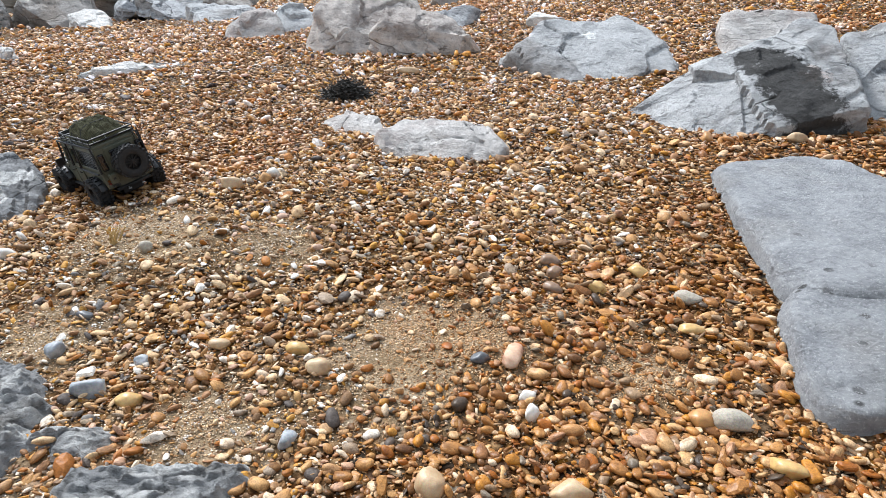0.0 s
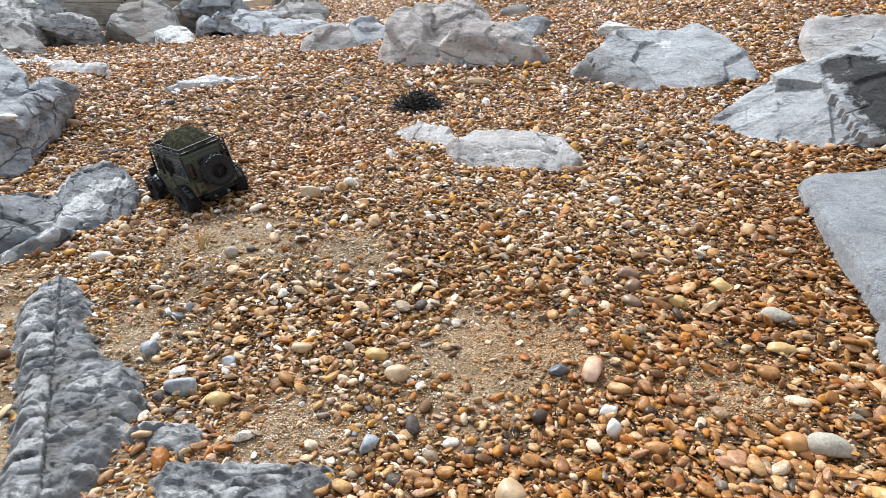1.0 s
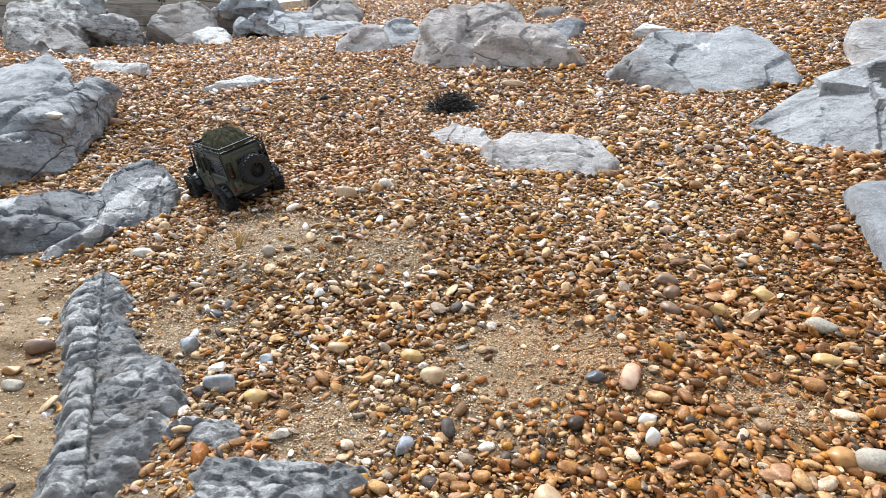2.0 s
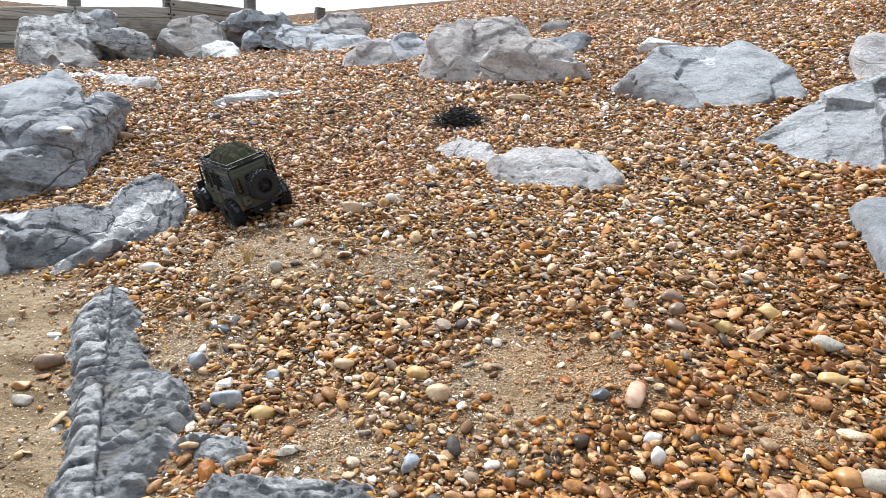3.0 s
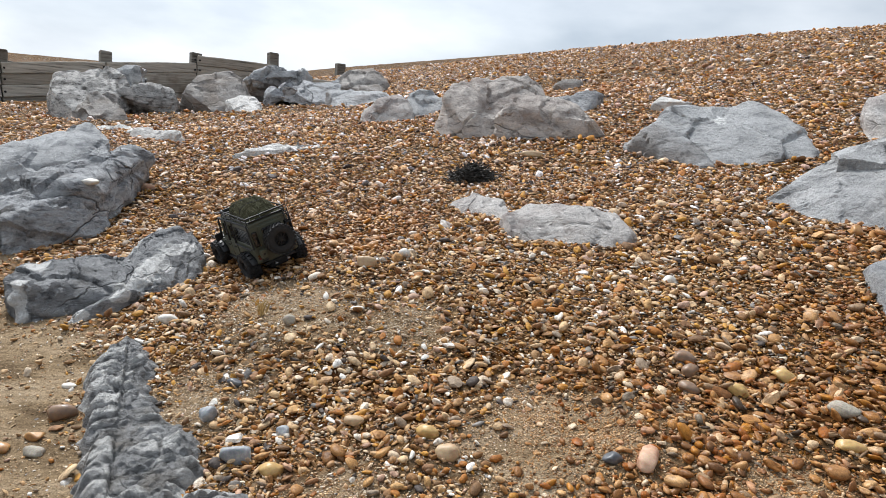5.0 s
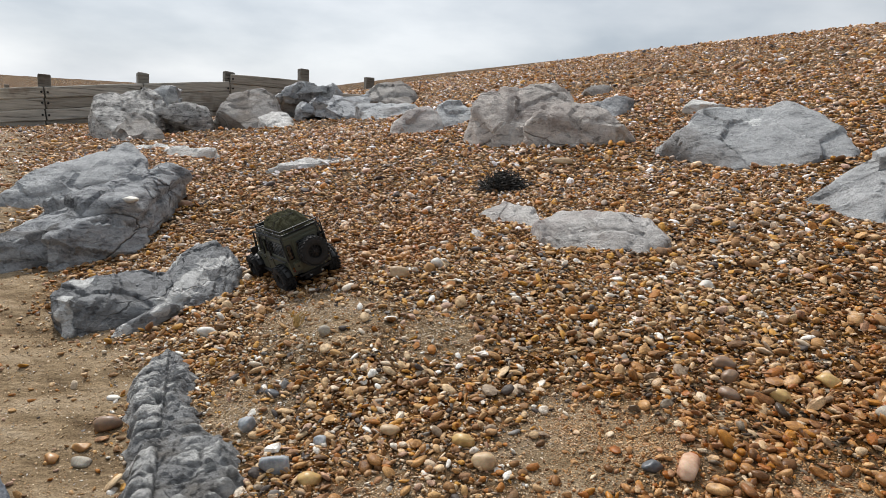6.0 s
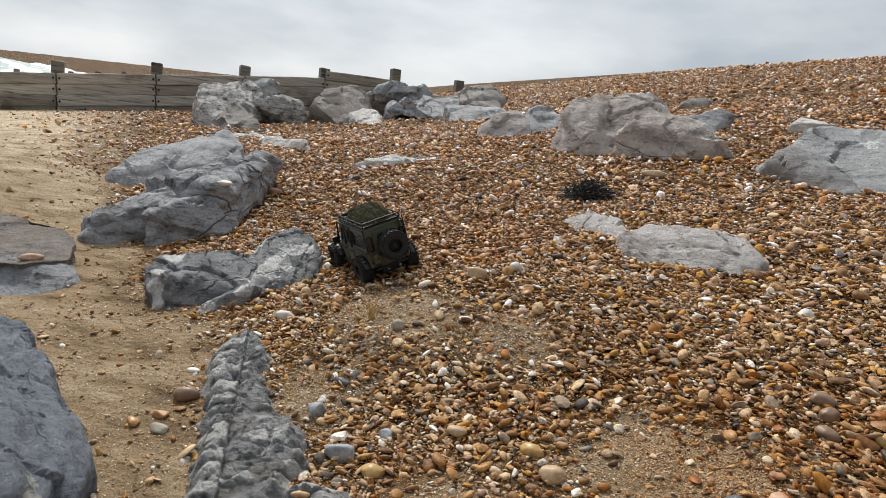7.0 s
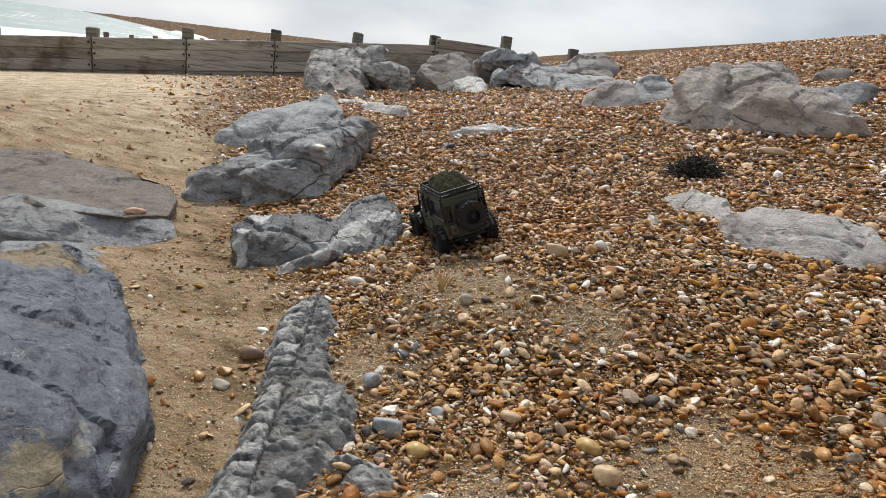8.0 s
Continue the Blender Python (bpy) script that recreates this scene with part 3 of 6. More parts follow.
# ---- rocks ----
def boulder(name, label, category, material, lobes, fine=0.03, rounding=2, rough=0.05, beds=0.0, bed_step=0.06, crack=0.0, facet=0.03, seed=0.0, group="", bed_way=(0.35, -0.25, 0.9), chips=6, growth=(), breaks=4, lobe_materials=(), flow=0.009):
    """A rock of one or more angular lobes, each a hull of a few corners, worn round and weathered."""
    joined = bmesh.new()
    for n, corners in enumerate(lobes):
        bm = bmesh.new()
        for c in corners:
            bm.verts.new(c)
        bmesh.ops.remove_doubles(bm, verts=bm.verts, dist=0.004)
        hull = bmesh.ops.convex_hull(bm, input=bm.verts, use_existing_faces=False)
        loose = [v for v in bm.verts if not v.link_faces]
        bmesh.ops.delete(bm, geom=loose, context="VERTS")
        for _ in range(6):
            long = [e for e in bm.edges if e.calc_length() > fine * 1.5]
            if not long:
                break
            bmesh.ops.subdivide_edges(bm, edges=long, cuts=1, use_grid_fill=False)
            bmesh.ops.triangulate(bm, faces=bm.faces[:])
        chisel = random.Random(seed * 31 + n)
        middle = sum((v.co for v in bm.verts), Vector()) / len(bm.verts)
        for _ in range(chips):
            way = Vector((chisel.gauss(0, 1), chisel.gauss(0, 1), abs(chisel.gauss(0.3, 0.8)))).normalized()
            reach = max(way.dot(v.co - middle) for v in bm.verts) * chisel.uniform(0.86, 0.975)
            for v in bm.verts:
                over = way.dot(v.co - middle) - reach
                if over > 0:
                    v.co -= way * over
        for _ in range(rounding):
            bmesh.ops.smooth_vert(bm, verts=bm.verts, factor=0.5, use_axis_x=True, use_axis_y=True, use_axis_z=True)
        bm.normal_update()
        extent = max((Vector(a) - Vector(corners[0])).length for a in corners)
        f = 2.2 / max(0.15, extent)
        tilt = Vector(bed_way).normalized()
        cross = tilt.cross(Vector((0.4, 0.9, 0.1))).normalized()
        # a few clean breaks: the rock stands back on one side of each, with an open crack along it
        planes = []
        lean_way = Vector((chisel.gauss(0, 0.5), chisel.gauss(0, 0.5), chisel.gauss(0, 0.5))) + tilt
        for k in range(breaks):
            way = (lean_way + Vector((chisel.gauss(0, 0.3), chisel.gauss(0, 0.3), chisel.gauss(0, 0.3)))).normalized() if k % 2 else Vector((chisel.gauss(0, 1), chisel.gauss(0, 1), chisel.gauss(0, 0.4))).normalized()
            planes.append((way, chisel.uniform(-0.3, 0.3) * extent, chisel.uniform(-0.016, 0.016) * extent, chisel.uniform(0.004, 0.014) * extent))
        groove = max(fine * 0.9, 0.006 * extent)
        moves = []
        for v in bm.verts:
            p = v.co + Vector((seed * 3.7, seed * 1.3, n * 2.1))
            d = rough * extent * (noise.fractal(p * f * 1.4, 1.0, 2.1, 4) * 0.28)
            d += rough * extent * 0.18 * (0.5 - abs(noise.noise(p * f * 5)))
            q = Vector((p.x, p.y, p.z * 0.6)) * f * 1.5 + noise.noise_vector(p * f * 1.5) * 0.3
            reach, spots = noise.voronoi(q)
            edge = reach[1] - reach[0]
            lean = Vector((noise.noise(spots[0] * 2.3), noise.noise(spots[0] * 2.9 + Vector((5, 0, 0))), noise.noise(spots[0] * 3.7 + Vector((0, 7, 0)))))
            d += facet * extent * (0.45 * noise.noise(spots[0] * 3.3) + 1.1 * lean.dot(q - spots[0]))
            small = noise.voronoi(p * f * 5 + noise.noise_vector(p * f * 4) * 0.25)
            d += 0.16 * facet * extent * noise.noise(small[1][0] * 3.3)
            if beds:
                # beds weather back by different amounts, and joints break them into blocks
                s = (p.dot(tilt) + 0.45 * bed_step * noise.noise(p * f * 1.6)) / bed_step
                layer, saw = math.floor(s), s - math.floor(s)
                hard = noise.noise(Vector((layer * 7.31, seed, 0)) + p * f * 0.35)
                d += beds * 1.6 * hard
                d -= beds * 0.8 * (1 - smooth(0.0, 0.14, saw)) * (0.5 + noise.noise(p * f * 1.3 + Vector((4, 4, 9))))
                j = p.dot(cross) / (bed_step * 3.2) + 0.3 * noise.noise(p * f)
                d += beds * 1.1 * noise.noise(Vector((math.floor(j) * 5.17, layer * 2.9, seed)))
            # crinkled lines that follow the bedding
            along = Vector((p.dot(cross) * f * 1.6, p.dot(tilt.cross(cross)) * f * 1.6, p.dot(tilt) * f * 6.5)) + noise.noise_vector(p * f * 0.9) * 0.8
            d += flow * extent * (0.45 - abs(noise.noise(along)) * 1.6) + 0.5 * flow * extent * (0.3 - abs(noise.noise(along * 2.3)))
            for way, shift, back, deep in planes:
                gap = way.dot(v.co - middle) - shift + 0.03 * extent * noise.noise(p * f * 0.9) + 0.008 * extent * noise.noise(p * f * 5)
                d += back * smooth(-groove, groove, gap) - deep * math.exp(-(gap / groove) ** 2) * (0.4 + noise.noise(p * f + way * 9))
            if crack:
                d -= crack * extent * (1 - smooth(0.0, 0.06, edge))
            moves.append(v.normal * max(d, -0.07 * extent))
        for v, m in zip(bm.verts, moves):
            v.co += m
        data = bpy.data.meshes.new("lobe")
        bm.to_mesh(data)
        bm.free()
        if n < len(lobe_materials):
            data.polygons.foreach_set("material_index", [n] * len(data.polygons))
        joined.from_mesh(data)
        bpy.data.meshes.remove(data)
    ob = mesh_object(name, joined, material)
    for other in lobe_materials[1:]:
        ob.data.materials.append(other)
    ob.data.set_sharp_from_angle(angle=radians(32))
    if growth:
        values = [max(0.0, max(1 - (v.co - Vector(at)).length / reach for at, reach in growth)) for v in ob.data.vertices]
        ob.data.attributes.new("growth", "FLOAT", "POINT").data.foreach_set("value", values)
    return tagged(ob, label, category, group)


boulder("boulder", "pale pinkish-white low rock half buried in shingle, split by a crack", "rock", PALE_ROCK, [
    [(-0.351, 2.685, 0.226), (-0.254, 2.487, 0.214), (-0.085, 2.267, 0.204), (0.113, 2.261, 0.225), (0.246, 2.43, 0.268), (-0.309, 2.576, 0.371), (-0.328, 2.775, 0.242), (-0.218, 2.714, 0.405), (-0.23, 2.914, 0.276), (-0.005, 2.668, 0.43), (-0.001, 2.868, 0.301), (0.127, 2.582, 0.436), (0.141, 2.782, 0.308), (0.213, 2.454, 0.409), (0.234, 2.653, 0.301)],
    [(-0.654, 2.858, 0.208), (-0.477, 2.7, 0.212), (-0.307, 2.578, 0.218), (-0.638, 2.962, 0.317), (-0.661, 3.08, 0.24), (-0.53, 3.082, 0.376), (-0.548, 3.201, 0.276), (-0.348, 2.904, 0.379), (-0.36, 3.023, 0.275), (-0.297, 2.708, 0.353), (-0.308, 2.828, 0.252)],
], fine=0.016, rounding=2, rough=0.035, crack=0.012, facet=0.035, beds=0.008, bed_step=0.08, seed=1, chips=3)
boulder("boulder", "large pale grey rock with dark diagonal cracks", "rock", PINK_ROCK, [
    [(-1.1, 4.63, 0.49), (-0.94, 4.46, 0.48), (-0.6, 4.38, 0.51), (-1.03, 4.62, 0.8), (-1.13, 5.11, 0.58), (-1, 4.78, 0.91), (-1.1, 5.27, 0.62), (-0.79, 4.91, 0.99), (-0.87, 5.41, 0.68), (-0.5, 4.95, 1.04), (-0.54, 5.45, 0.74), (-0.4, 4.96, 1.02), (-0.43, 5.46, 0.76), (-0.32, 4.76, 0.91), (-0.35, 5.26, 0.74)],
    [(-0.62, 4.38, 0.51), (-0.4, 4.29, 0.52), (-0.15, 4.27, 0.55), (0.15, 4.29, 0.6), (-0.61, 4.38, 0.78), (-0.66, 4.78, 0.59), (-0.46, 4.5, 0.87), (-0.49, 4.9, 0.64), (-0.27, 4.51, 0.89), (-0.28, 4.91, 0.67), (-0.15, 4.47, 0.87), (-0.16, 4.87, 0.68), (0.02, 4.27, 0.76), (0.02, 4.67, 0.67)],
], fine=0.018, rounding=0, rough=0.03, crack=0.012, facet=0.05, beds=0.014, bed_step=0.16, seed=2, breaks=9, flow=0.012, bed_way=(0.6, -0.3, 0.74))
boulder("boulder", "low dark grey-brown rock behind a larger pale one", "rock", DARK_ROCK, [
    [(-0.27, 4.99, 0.69), (-0.1, 4.88, 0.7), (0.09, 5.22, 0.8), (-0.32, 5.16, 0.91), (-0.33, 5.46, 0.78), (-0.09, 5.27, 0.95), (-0.09, 5.57, 0.85), (0.07, 5.27, 0.98), (0.08, 5.57, 0.87)],
], fine=0.022, facet=0.06, beds=0.02, bed_step=0.1, seed=3)
boulder("boulder", "small grey stone sunk in the shingle slope", "rock", BROWN_ROCK, [
    [(-0.38, 6.55, 0.96), (-0.18, 6.15, 0.94), (-0.08, 6.66, 1.03), (-0.35, 6.16, 1.06), (-0.37, 6.46, 0.95), (-0.22, 6.37, 1.14), (-0.23, 6.67, 1), (-0.09, 6.37, 1.13), (-0.09, 6.67, 1.03)],
], fine=0.038, seed=4)
boulder("boulder", "flat whitish stone showing through the shingle", "rock", WHITE_ROCK, [
    [(0.45, 5.05, 0.83), (0.55, 4.88, 0.8), (0.74, 4.95, 0.85), (0.41, 4.9, 0.95), (0.42, 5.05, 0.82), (0.5, 5.04, 1), (0.52, 5.19, 0.87), (0.58, 4.93, 0.97), (0.6, 5.08, 0.86), (0.69, 4.81, 0.96), (0.72, 4.96, 0.85)],
], fine=0.022, rough=0.035, seed=5)
boulder("boulder", "broad blue-grey slab of rock with white marks", "rock", MARKED_ROCK, [
    [(0.18, 4.04, 0.55), (0.444, 3.839, 0.542), (0.647, 3.588, 0.519), (0.732, 3.452, 0.505), (0.852, 3.53, 0.539), (1.02, 3.477, 0.555), (1.219, 3.605, 0.615), (0.28, 3.904, 0.695), (0.31, 4.2, 0.6), (0.41, 4.04, 0.77), (0.44, 4.34, 0.66), (0.49, 4.13, 0.86), (0.53, 4.43, 0.69), (0.86, 4.22, 0.94), (0.93, 4.51, 0.78), (0.92, 4.21, 0.95), (0.99, 4.5, 0.79), (1.05, 4.07, 0.89), (1.13, 4.36, 0.78), (1.148, 3.73, 0.78), (1.24, 4.02, 0.71)],
], fine=0.017, rounding=2, rough=0.03, crack=0.006, facet=0.035, seed=6)
boulder("boulder", "rounded pale pink-grey boulder on the shingle", "rock", PALE_ROCK, [
    [(-1.85, 5.06, 0.47), (-1.6, 4.96, 0.49), (-1.34, 4.99, 0.53), (-1.87, 5.16, 0.66), (-1.97, 5.44, 0.52), (-1.7, 5.22, 0.79), (-1.79, 5.5, 0.55), (-1.63, 5.34, 0.83), (-1.72, 5.63, 0.59), (-1.45, 5.18, 0.76), (-1.53, 5.47, 0.59)],
], fine=0.026, rough=0.035, facet=0.055, beds=0.018, bed_step=0.18, seed=7)
boulder("boulder", "smooth grey boulder leaning on a pale one", "rock", GREY_ROCK, [
    [(-1.44, 5.13, 0.54), (-1.35, 5.11, 0.55), (-1.16, 5.15, 0.59), (-1.57, 5.46, 0.83), (-1.66, 5.8, 0.62), (-1.39, 5.61, 0.87), (-1.47, 5.95, 0.68), (-1.25, 5.44, 0.82), (-1.32, 5.78, 0.68)],
], fine=0.030, rough=0.035, facet=0.055, beds=0.018, bed_step=0.18, seed=8)
boulder("boulder", "tall wedge-shaped grey rock with a dark stained face", "rock", WEDGE_ROCK, [
    [(0.632, 2.796, 0.38), (0.692, 2.599, 0.357), (0.792, 2.552, 0.364), (1.038, 2.638, 0.413), (1.221, 2.648, 0.441), (0.726, 2.911, 0.519), (0.799, 3.202, 0.469), (1.007, 3.195, 0.681), (1.097, 3.481, 0.568), (1.172, 3.245, 0.757), (1.274, 3.527, 0.607), (1.244, 3.164, 0.783), (1.354, 3.443, 0.603), (1.202, 2.748, 0.669), (1.322, 3.023, 0.516), (1.113, 2.66, 0.428), (1.337, 2.605, 0.451), (1.468, 2.605, 0.47), (1.636, 2.61, 0.494), (1.242, 3.165, 0.791), (1.425, 3.63, 0.656), (1.396, 3.209, 0.891), (1.595, 3.667, 0.696), (1.547, 3.195, 1), (1.76, 3.65, 0.72), (1.632, 3.096, 0.977), (1.865, 3.538, 0.716), (1.623, 2.931, 0.869), (1.865, 3.368, 0.676), (1.573, 2.555, 0.66), (1.835, 2.981, 0.589)],
], fine=0.013, rounding=1, breaks=0, chips=3, rough=0.035, crack=0.0, facet=0.05, seed=9.4, flow=0.012, bed_way=(-0.5, 0.1, 0.85), growth=[((1.29, 2.96, 0.75), 0.15), ((1.33, 2.86, 0.71), 0.205), ((1.36, 2.76, 0.65), 0.23), ((1.38, 2.66, 0.58), 0.23), ((1.40, 2.60, 0.50), 0.20)])
boulder("boulder", "big grey boulder behind the wedge-shaped rock", "rock", GREY_ROCK, [
    [(1.609, 2.667, 0.5), (1.722, 2.519, 0.492), (2.058, 2.553, 0.547), (1.773, 3.247, 0.961), (2.01, 3.69, 0.78), (1.964, 3.253, 1.032), (2.22, 3.68, 0.82), (2.138, 3.142, 1.019), (2.42, 3.56, 0.83), (2.154, 2.759, 0.862), (2.46, 3.15, 0.75)],
], fine=0.030, rough=0.035, facet=0.055, beds=0.018, bed_step=0.18, seed=10)
boulder("boulder", "squared brownish-grey block of rock", "rock", PALE_ROCK, [
    [(1.52, 3.92, 0.74), (1.6, 3.67, 0.7), (1.93, 3.68, 0.76), (1.52, 4.13, 1.03), (1.69, 4.6, 0.95), (1.85, 4.1, 1.08), (2.05, 4.56, 1.01), (2.01, 4.03, 1.09), (2.23, 4.47, 1.03)],
], fine=0.030, rough=0.035, facet=0.055, beds=0.018, bed_step=0.18, seed=11)
boulder("boulder", "broad flat blue-grey slab bedded in the shingle", "rock", SLAB_ROCK, [
    [(0.881, 2.237, 0.327), (0.833, 1.843, 0.258), (0.799, 1.421, 0.186), (0.898, 1.348, 0.189), (1.066, 1.342, 0.212), (0.875, 2.135, 0.44), (1.033, 2.188, 0.471), (1.224, 2.199, 0.5), (1.304, 2.135, 0.501), (1.316, 1.936, 0.472), (1.375, 1.693, 0.442), (0.861, 1.524, 0.341), (0.825, 1.767, 0.375), (0.794, 1.382, 0.309), (0.858, 1.298, 0.31), (1.008, 1.276, 0.333), (0.875, 2.135, 0.31), (1.033, 2.188, 0.341), (1.224, 2.199, 0.37), (1.304, 2.135, 0.371), (1.316, 1.936, 0.342), (1.375, 1.693, 0.312), (0.861, 1.524, 0.211), (0.825, 1.767, 0.245), (0.794, 1.382, 0.179), (0.858, 1.298, 0.175), (1.008, 1.276, 0.193)],
    [(0.786, 1.401, 0.181), (0.747, 1.264, 0.154), (0.7, 1.139, 0.127), (0.694, 1.04, 0.111), (0.707, 0.965, 0.101), (0.782, 0.944, 0.108), (1.023, 0.983, 0.149), (0.816, 1.361, 0.309), (1.036, 1.429, 0.351), (1.265, 1.342, 0.37), (0.734, 1.227, 0.276), (0.675, 0.999, 0.232), (0.695, 0.925, 0.223), (0.955, 0.978, 0.268), (0.816, 1.361, 0.179), (1.036, 1.429, 0.221), (1.265, 1.342, 0.24), (0.734, 1.227, 0.146), (0.675, 0.999, 0.102), (0.695, 0.925, 0.093), (0.955, 0.978, 0.138)],
], fine=0.02, rough=0.02, rounding=3, facet=0.008, breaks=2, chips=2, seed=12, flow=0.004)
boulder("boulder", "long flat-topped grey slab leaning out of the sand", "rock", GREY_ROCK, [
    [(-3.54, 2.93, -0.07), (-3.28, 3, -0.06), (-3.11, 3.17, -0.02), (-3.07, 3.49, 0.04), (-3.65, 3.04, 0.09), (-3.8, 3.17, -0.03), (-3.67, 3.32, 0.2), (-3.82, 3.45, 0), (-3.61, 3.67, 0.3), (-3.75, 3.81, 0.06), (-3.4, 3.85, 0.38), (-3.54, 4, 0.1), (-3.2, 3.77, 0.32), (-3.32, 3.92, 0.1), (-2.92, 3.47, 0.24), (-3.05, 3.63, 0.07), (-3.23, 3.54, 0.22), (-3.36, 3.69, 0.06)],
], fine=0.02, rounding=1, rough=0.03, beds=0.012, bed_step=0.12, facet=0.04, seed=13)
RIDGE_BACK = [(-2.733, 2.080, 0.004), (-2.885, 2.294, 0.030), (-2.780, 2.430, 0.073), (-2.884, 2.764, 0.126), (-2.611, 2.630, 0.213), (-2.572, 2.808, 0.237), (-2.555, 3.026, 0.274), (-2.582, 3.264, 0.315), (-2.545, 3.293, 0.264), (-2.453, 3.136, 0.190), (-2.350, 2.807, 0.166), (-2.338, 2.548, 0.197), (-2.496, 2.447, 0.121), (-2.532, 2.258, 0.069), (-2.685, 2.094, -0.001), (-2.804, 2.133, -0.105), (-2.649, 2.101, -0.102), (-2.535, 2.267, -0.080), (-2.238, 2.525, -0.017), (-2.546, 3.277, 0.090), (-3.054, 2.483, -0.105), (-2.899, 2.451, -0.102), (-2.785, 2.617, -0.080), (-2.488, 2.875, -0.017), (-2.796, 3.627, 0.090)]
RIDGE_FRONT = [(-2.432, 2.190, 0.078), (-2.408, 2.292, 0.117), (-2.361, 2.394, 0.157), (-2.352, 2.563, 0.185), (-2.306, 2.659, 0.164), (-2.251, 2.628, 0.058), (-2.610, 2.631, 0.182), (-2.591, 2.418, 0.126), (-2.395, 2.166, -0.080), (-2.345, 2.244, -0.069), (-2.272, 2.323, -0.050), (-2.218, 2.504, -0.019), (-2.263, 2.679, 0.005)]
RIDGE_END = [(-2.683, 2.096, -0.007), (-2.620, 2.166, 0.035), (-2.591, 2.237, 0.070), (-2.557, 2.253, 0.046), (-2.514, 2.247, -0.008), (-2.746, 2.293, 0.043), (-2.666, 2.074, -0.106), (-2.584, 2.141, -0.095), (-2.518, 2.246, -0.080), (-2.837, 2.260, -0.095)]
boulder("boulder", "dark grey ridged rock with a stepped face", "rock", DARK_ROCK, [RIDGE_BACK, RIDGE_FRONT, RIDGE_END], fine=0.014, rounding=1, rough=0.045, beds=0.016, bed_step=0.07, crack=0.008, facet=0.05, seed=14, bed_way=(-0.25, 0.45, 0.85), flow=0.014)
CREASE_LEFT = [(-1.864, 1.651, 0.071), (-1.915, 1.730, 0.085), (-1.900, 1.792, 0.087), (-1.797, 1.886, 0.114), (-1.751, 1.998, 0.108), (-1.662, 2.036, 0.108), (-1.527, 1.888, 0.071), (-1.624, 1.747, 0.091), (-1.733, 1.633, 0.070), (-1.775, 1.601, 0.011), (-1.695, 1.560, -0.074), (-1.680, 1.671, -0.063), (-1.553, 1.686, -0.042), (-1.421, 1.775, -0.008), (-1.937, 1.711, -0.083), (-2.039, 2.096, -0.220)]
CREASE_RIGHT = [(-1.691, 2.060, 0.068), (-1.676, 2.138, 0.125), (-1.665, 2.223, 0.153), (-1.573, 2.212, 0.165), (-1.491, 2.197, 0.147), (-1.388, 2.074, 0.123), (-1.476, 1.952, 0.124), (-1.486, 1.841, 0.079), (-1.344, 2.019, 0.045), (-1.321, 1.937, 0.037), (-1.375, 1.842, 0.014), (-1.445, 1.713, -0.021), (-1.878, 2.489, -0.175)]
CREASE_FOOT = [(-1.457, 1.734, 0.073), (-1.422, 1.833, 0.052), (-1.503, 1.687, 0.032), (-1.539, 1.618, -0.002), (-1.566, 1.812, 0.025), (-1.556, 1.583, -0.055), (-1.483, 1.643, -0.038), (-1.415, 1.768, -0.006), (-1.375, 1.842, 0.012)]
boulder("boulder", "grey rock with white bands and deep creases", "rock", CREASED_ROCK, [CREASE_LEFT, CREASE_RIGHT, CREASE_FOOT], fine=0.0105, rounding=2, rough=0.05, beds=0.012, bed_step=0.06, crack=0.012, facet=0.05, seed=15, bed_way=(-0.55, -0.5, 0.67), flow=0.02, growth=[((-1.445, 2.083, 0.168), 0.055), ((-1.486, 2.033, 0.135), 0.06), ((-1.477, 1.938, 0.12), 0.075), ((-1.484, 1.869, 0.09), 0.08), ((-1.50, 1.815, 0.06), 0.075), ((-1.457, 1.725, 0.06), 0.05), ((-1.776, 1.63, 0.08), 0.05), ((-1.758, 1.605, 0.03), 0.05), ((-1.735, 1.59, -0.02), 0.05), ((-1.83, 1.784, 0.085), 0.06), ((-1.53, 1.61, 0.0), 0.05), ((-1.68, 2.10, 0.105), 0.06)])
boulder("boulder", "large smooth dark blue rock with thin white veins", "rock", BLUE_ROCK, [
    [(-1.088, 0.848, -0.139), (-1.031, 0.758, -0.143), (-0.947, 0.642, -0.146), (-1.657, 1.114, -0.158), (-1.235, 0.374, -0.183), (-1.903, 0.903, 0.093), (-1.82, 0.59, 0.128), (-1.861, 1.048, 0.084), (-1.682, 1.099, 0.059), (-1.221, 0.854, 0.062), (-1.03, 0.77, 0.038), (-0.889, 0.604, 0.035), (-0.947, 0.326, 0.161), (-1.903, 0.903, -0.187), (-1.82, 0.59, -0.202), (-1.861, 1.048, -0.176), (-1.682, 1.099, -0.161), (-1.221, 0.854, -0.148), (-1.03, 0.77, -0.142), (-0.889, 0.604, -0.145), (-0.947, 0.326, -0.169)],
], fine=0.0115, rough=0.07, rounding=2, facet=0.03, beds=0.006, bed_step=0.09, crack=0.004, breaks=6, seed=16, flow=0.006)
FLAT_TOP = [(-3.902, 1.791, -0.020), (-3.760, 1.956, -0.020), (-3.488, 2.025, -0.010), (-3.152, 2.092, -0.010), (-2.780, 2.066, -0.005), (-2.550, 1.941, -0.012), (-2.283, 1.701, -0.010), (-2.340, 1.562, 0.000), (-2.704, 1.380, 0.000), (-2.805, 1.301, 0.000), (-3.300, 0.950, -0.020), (-3.900, 1.200, -0.050)]
FLAT_TOP += [(x, y, -0.24) for x, y, _ in FLAT_TOP]
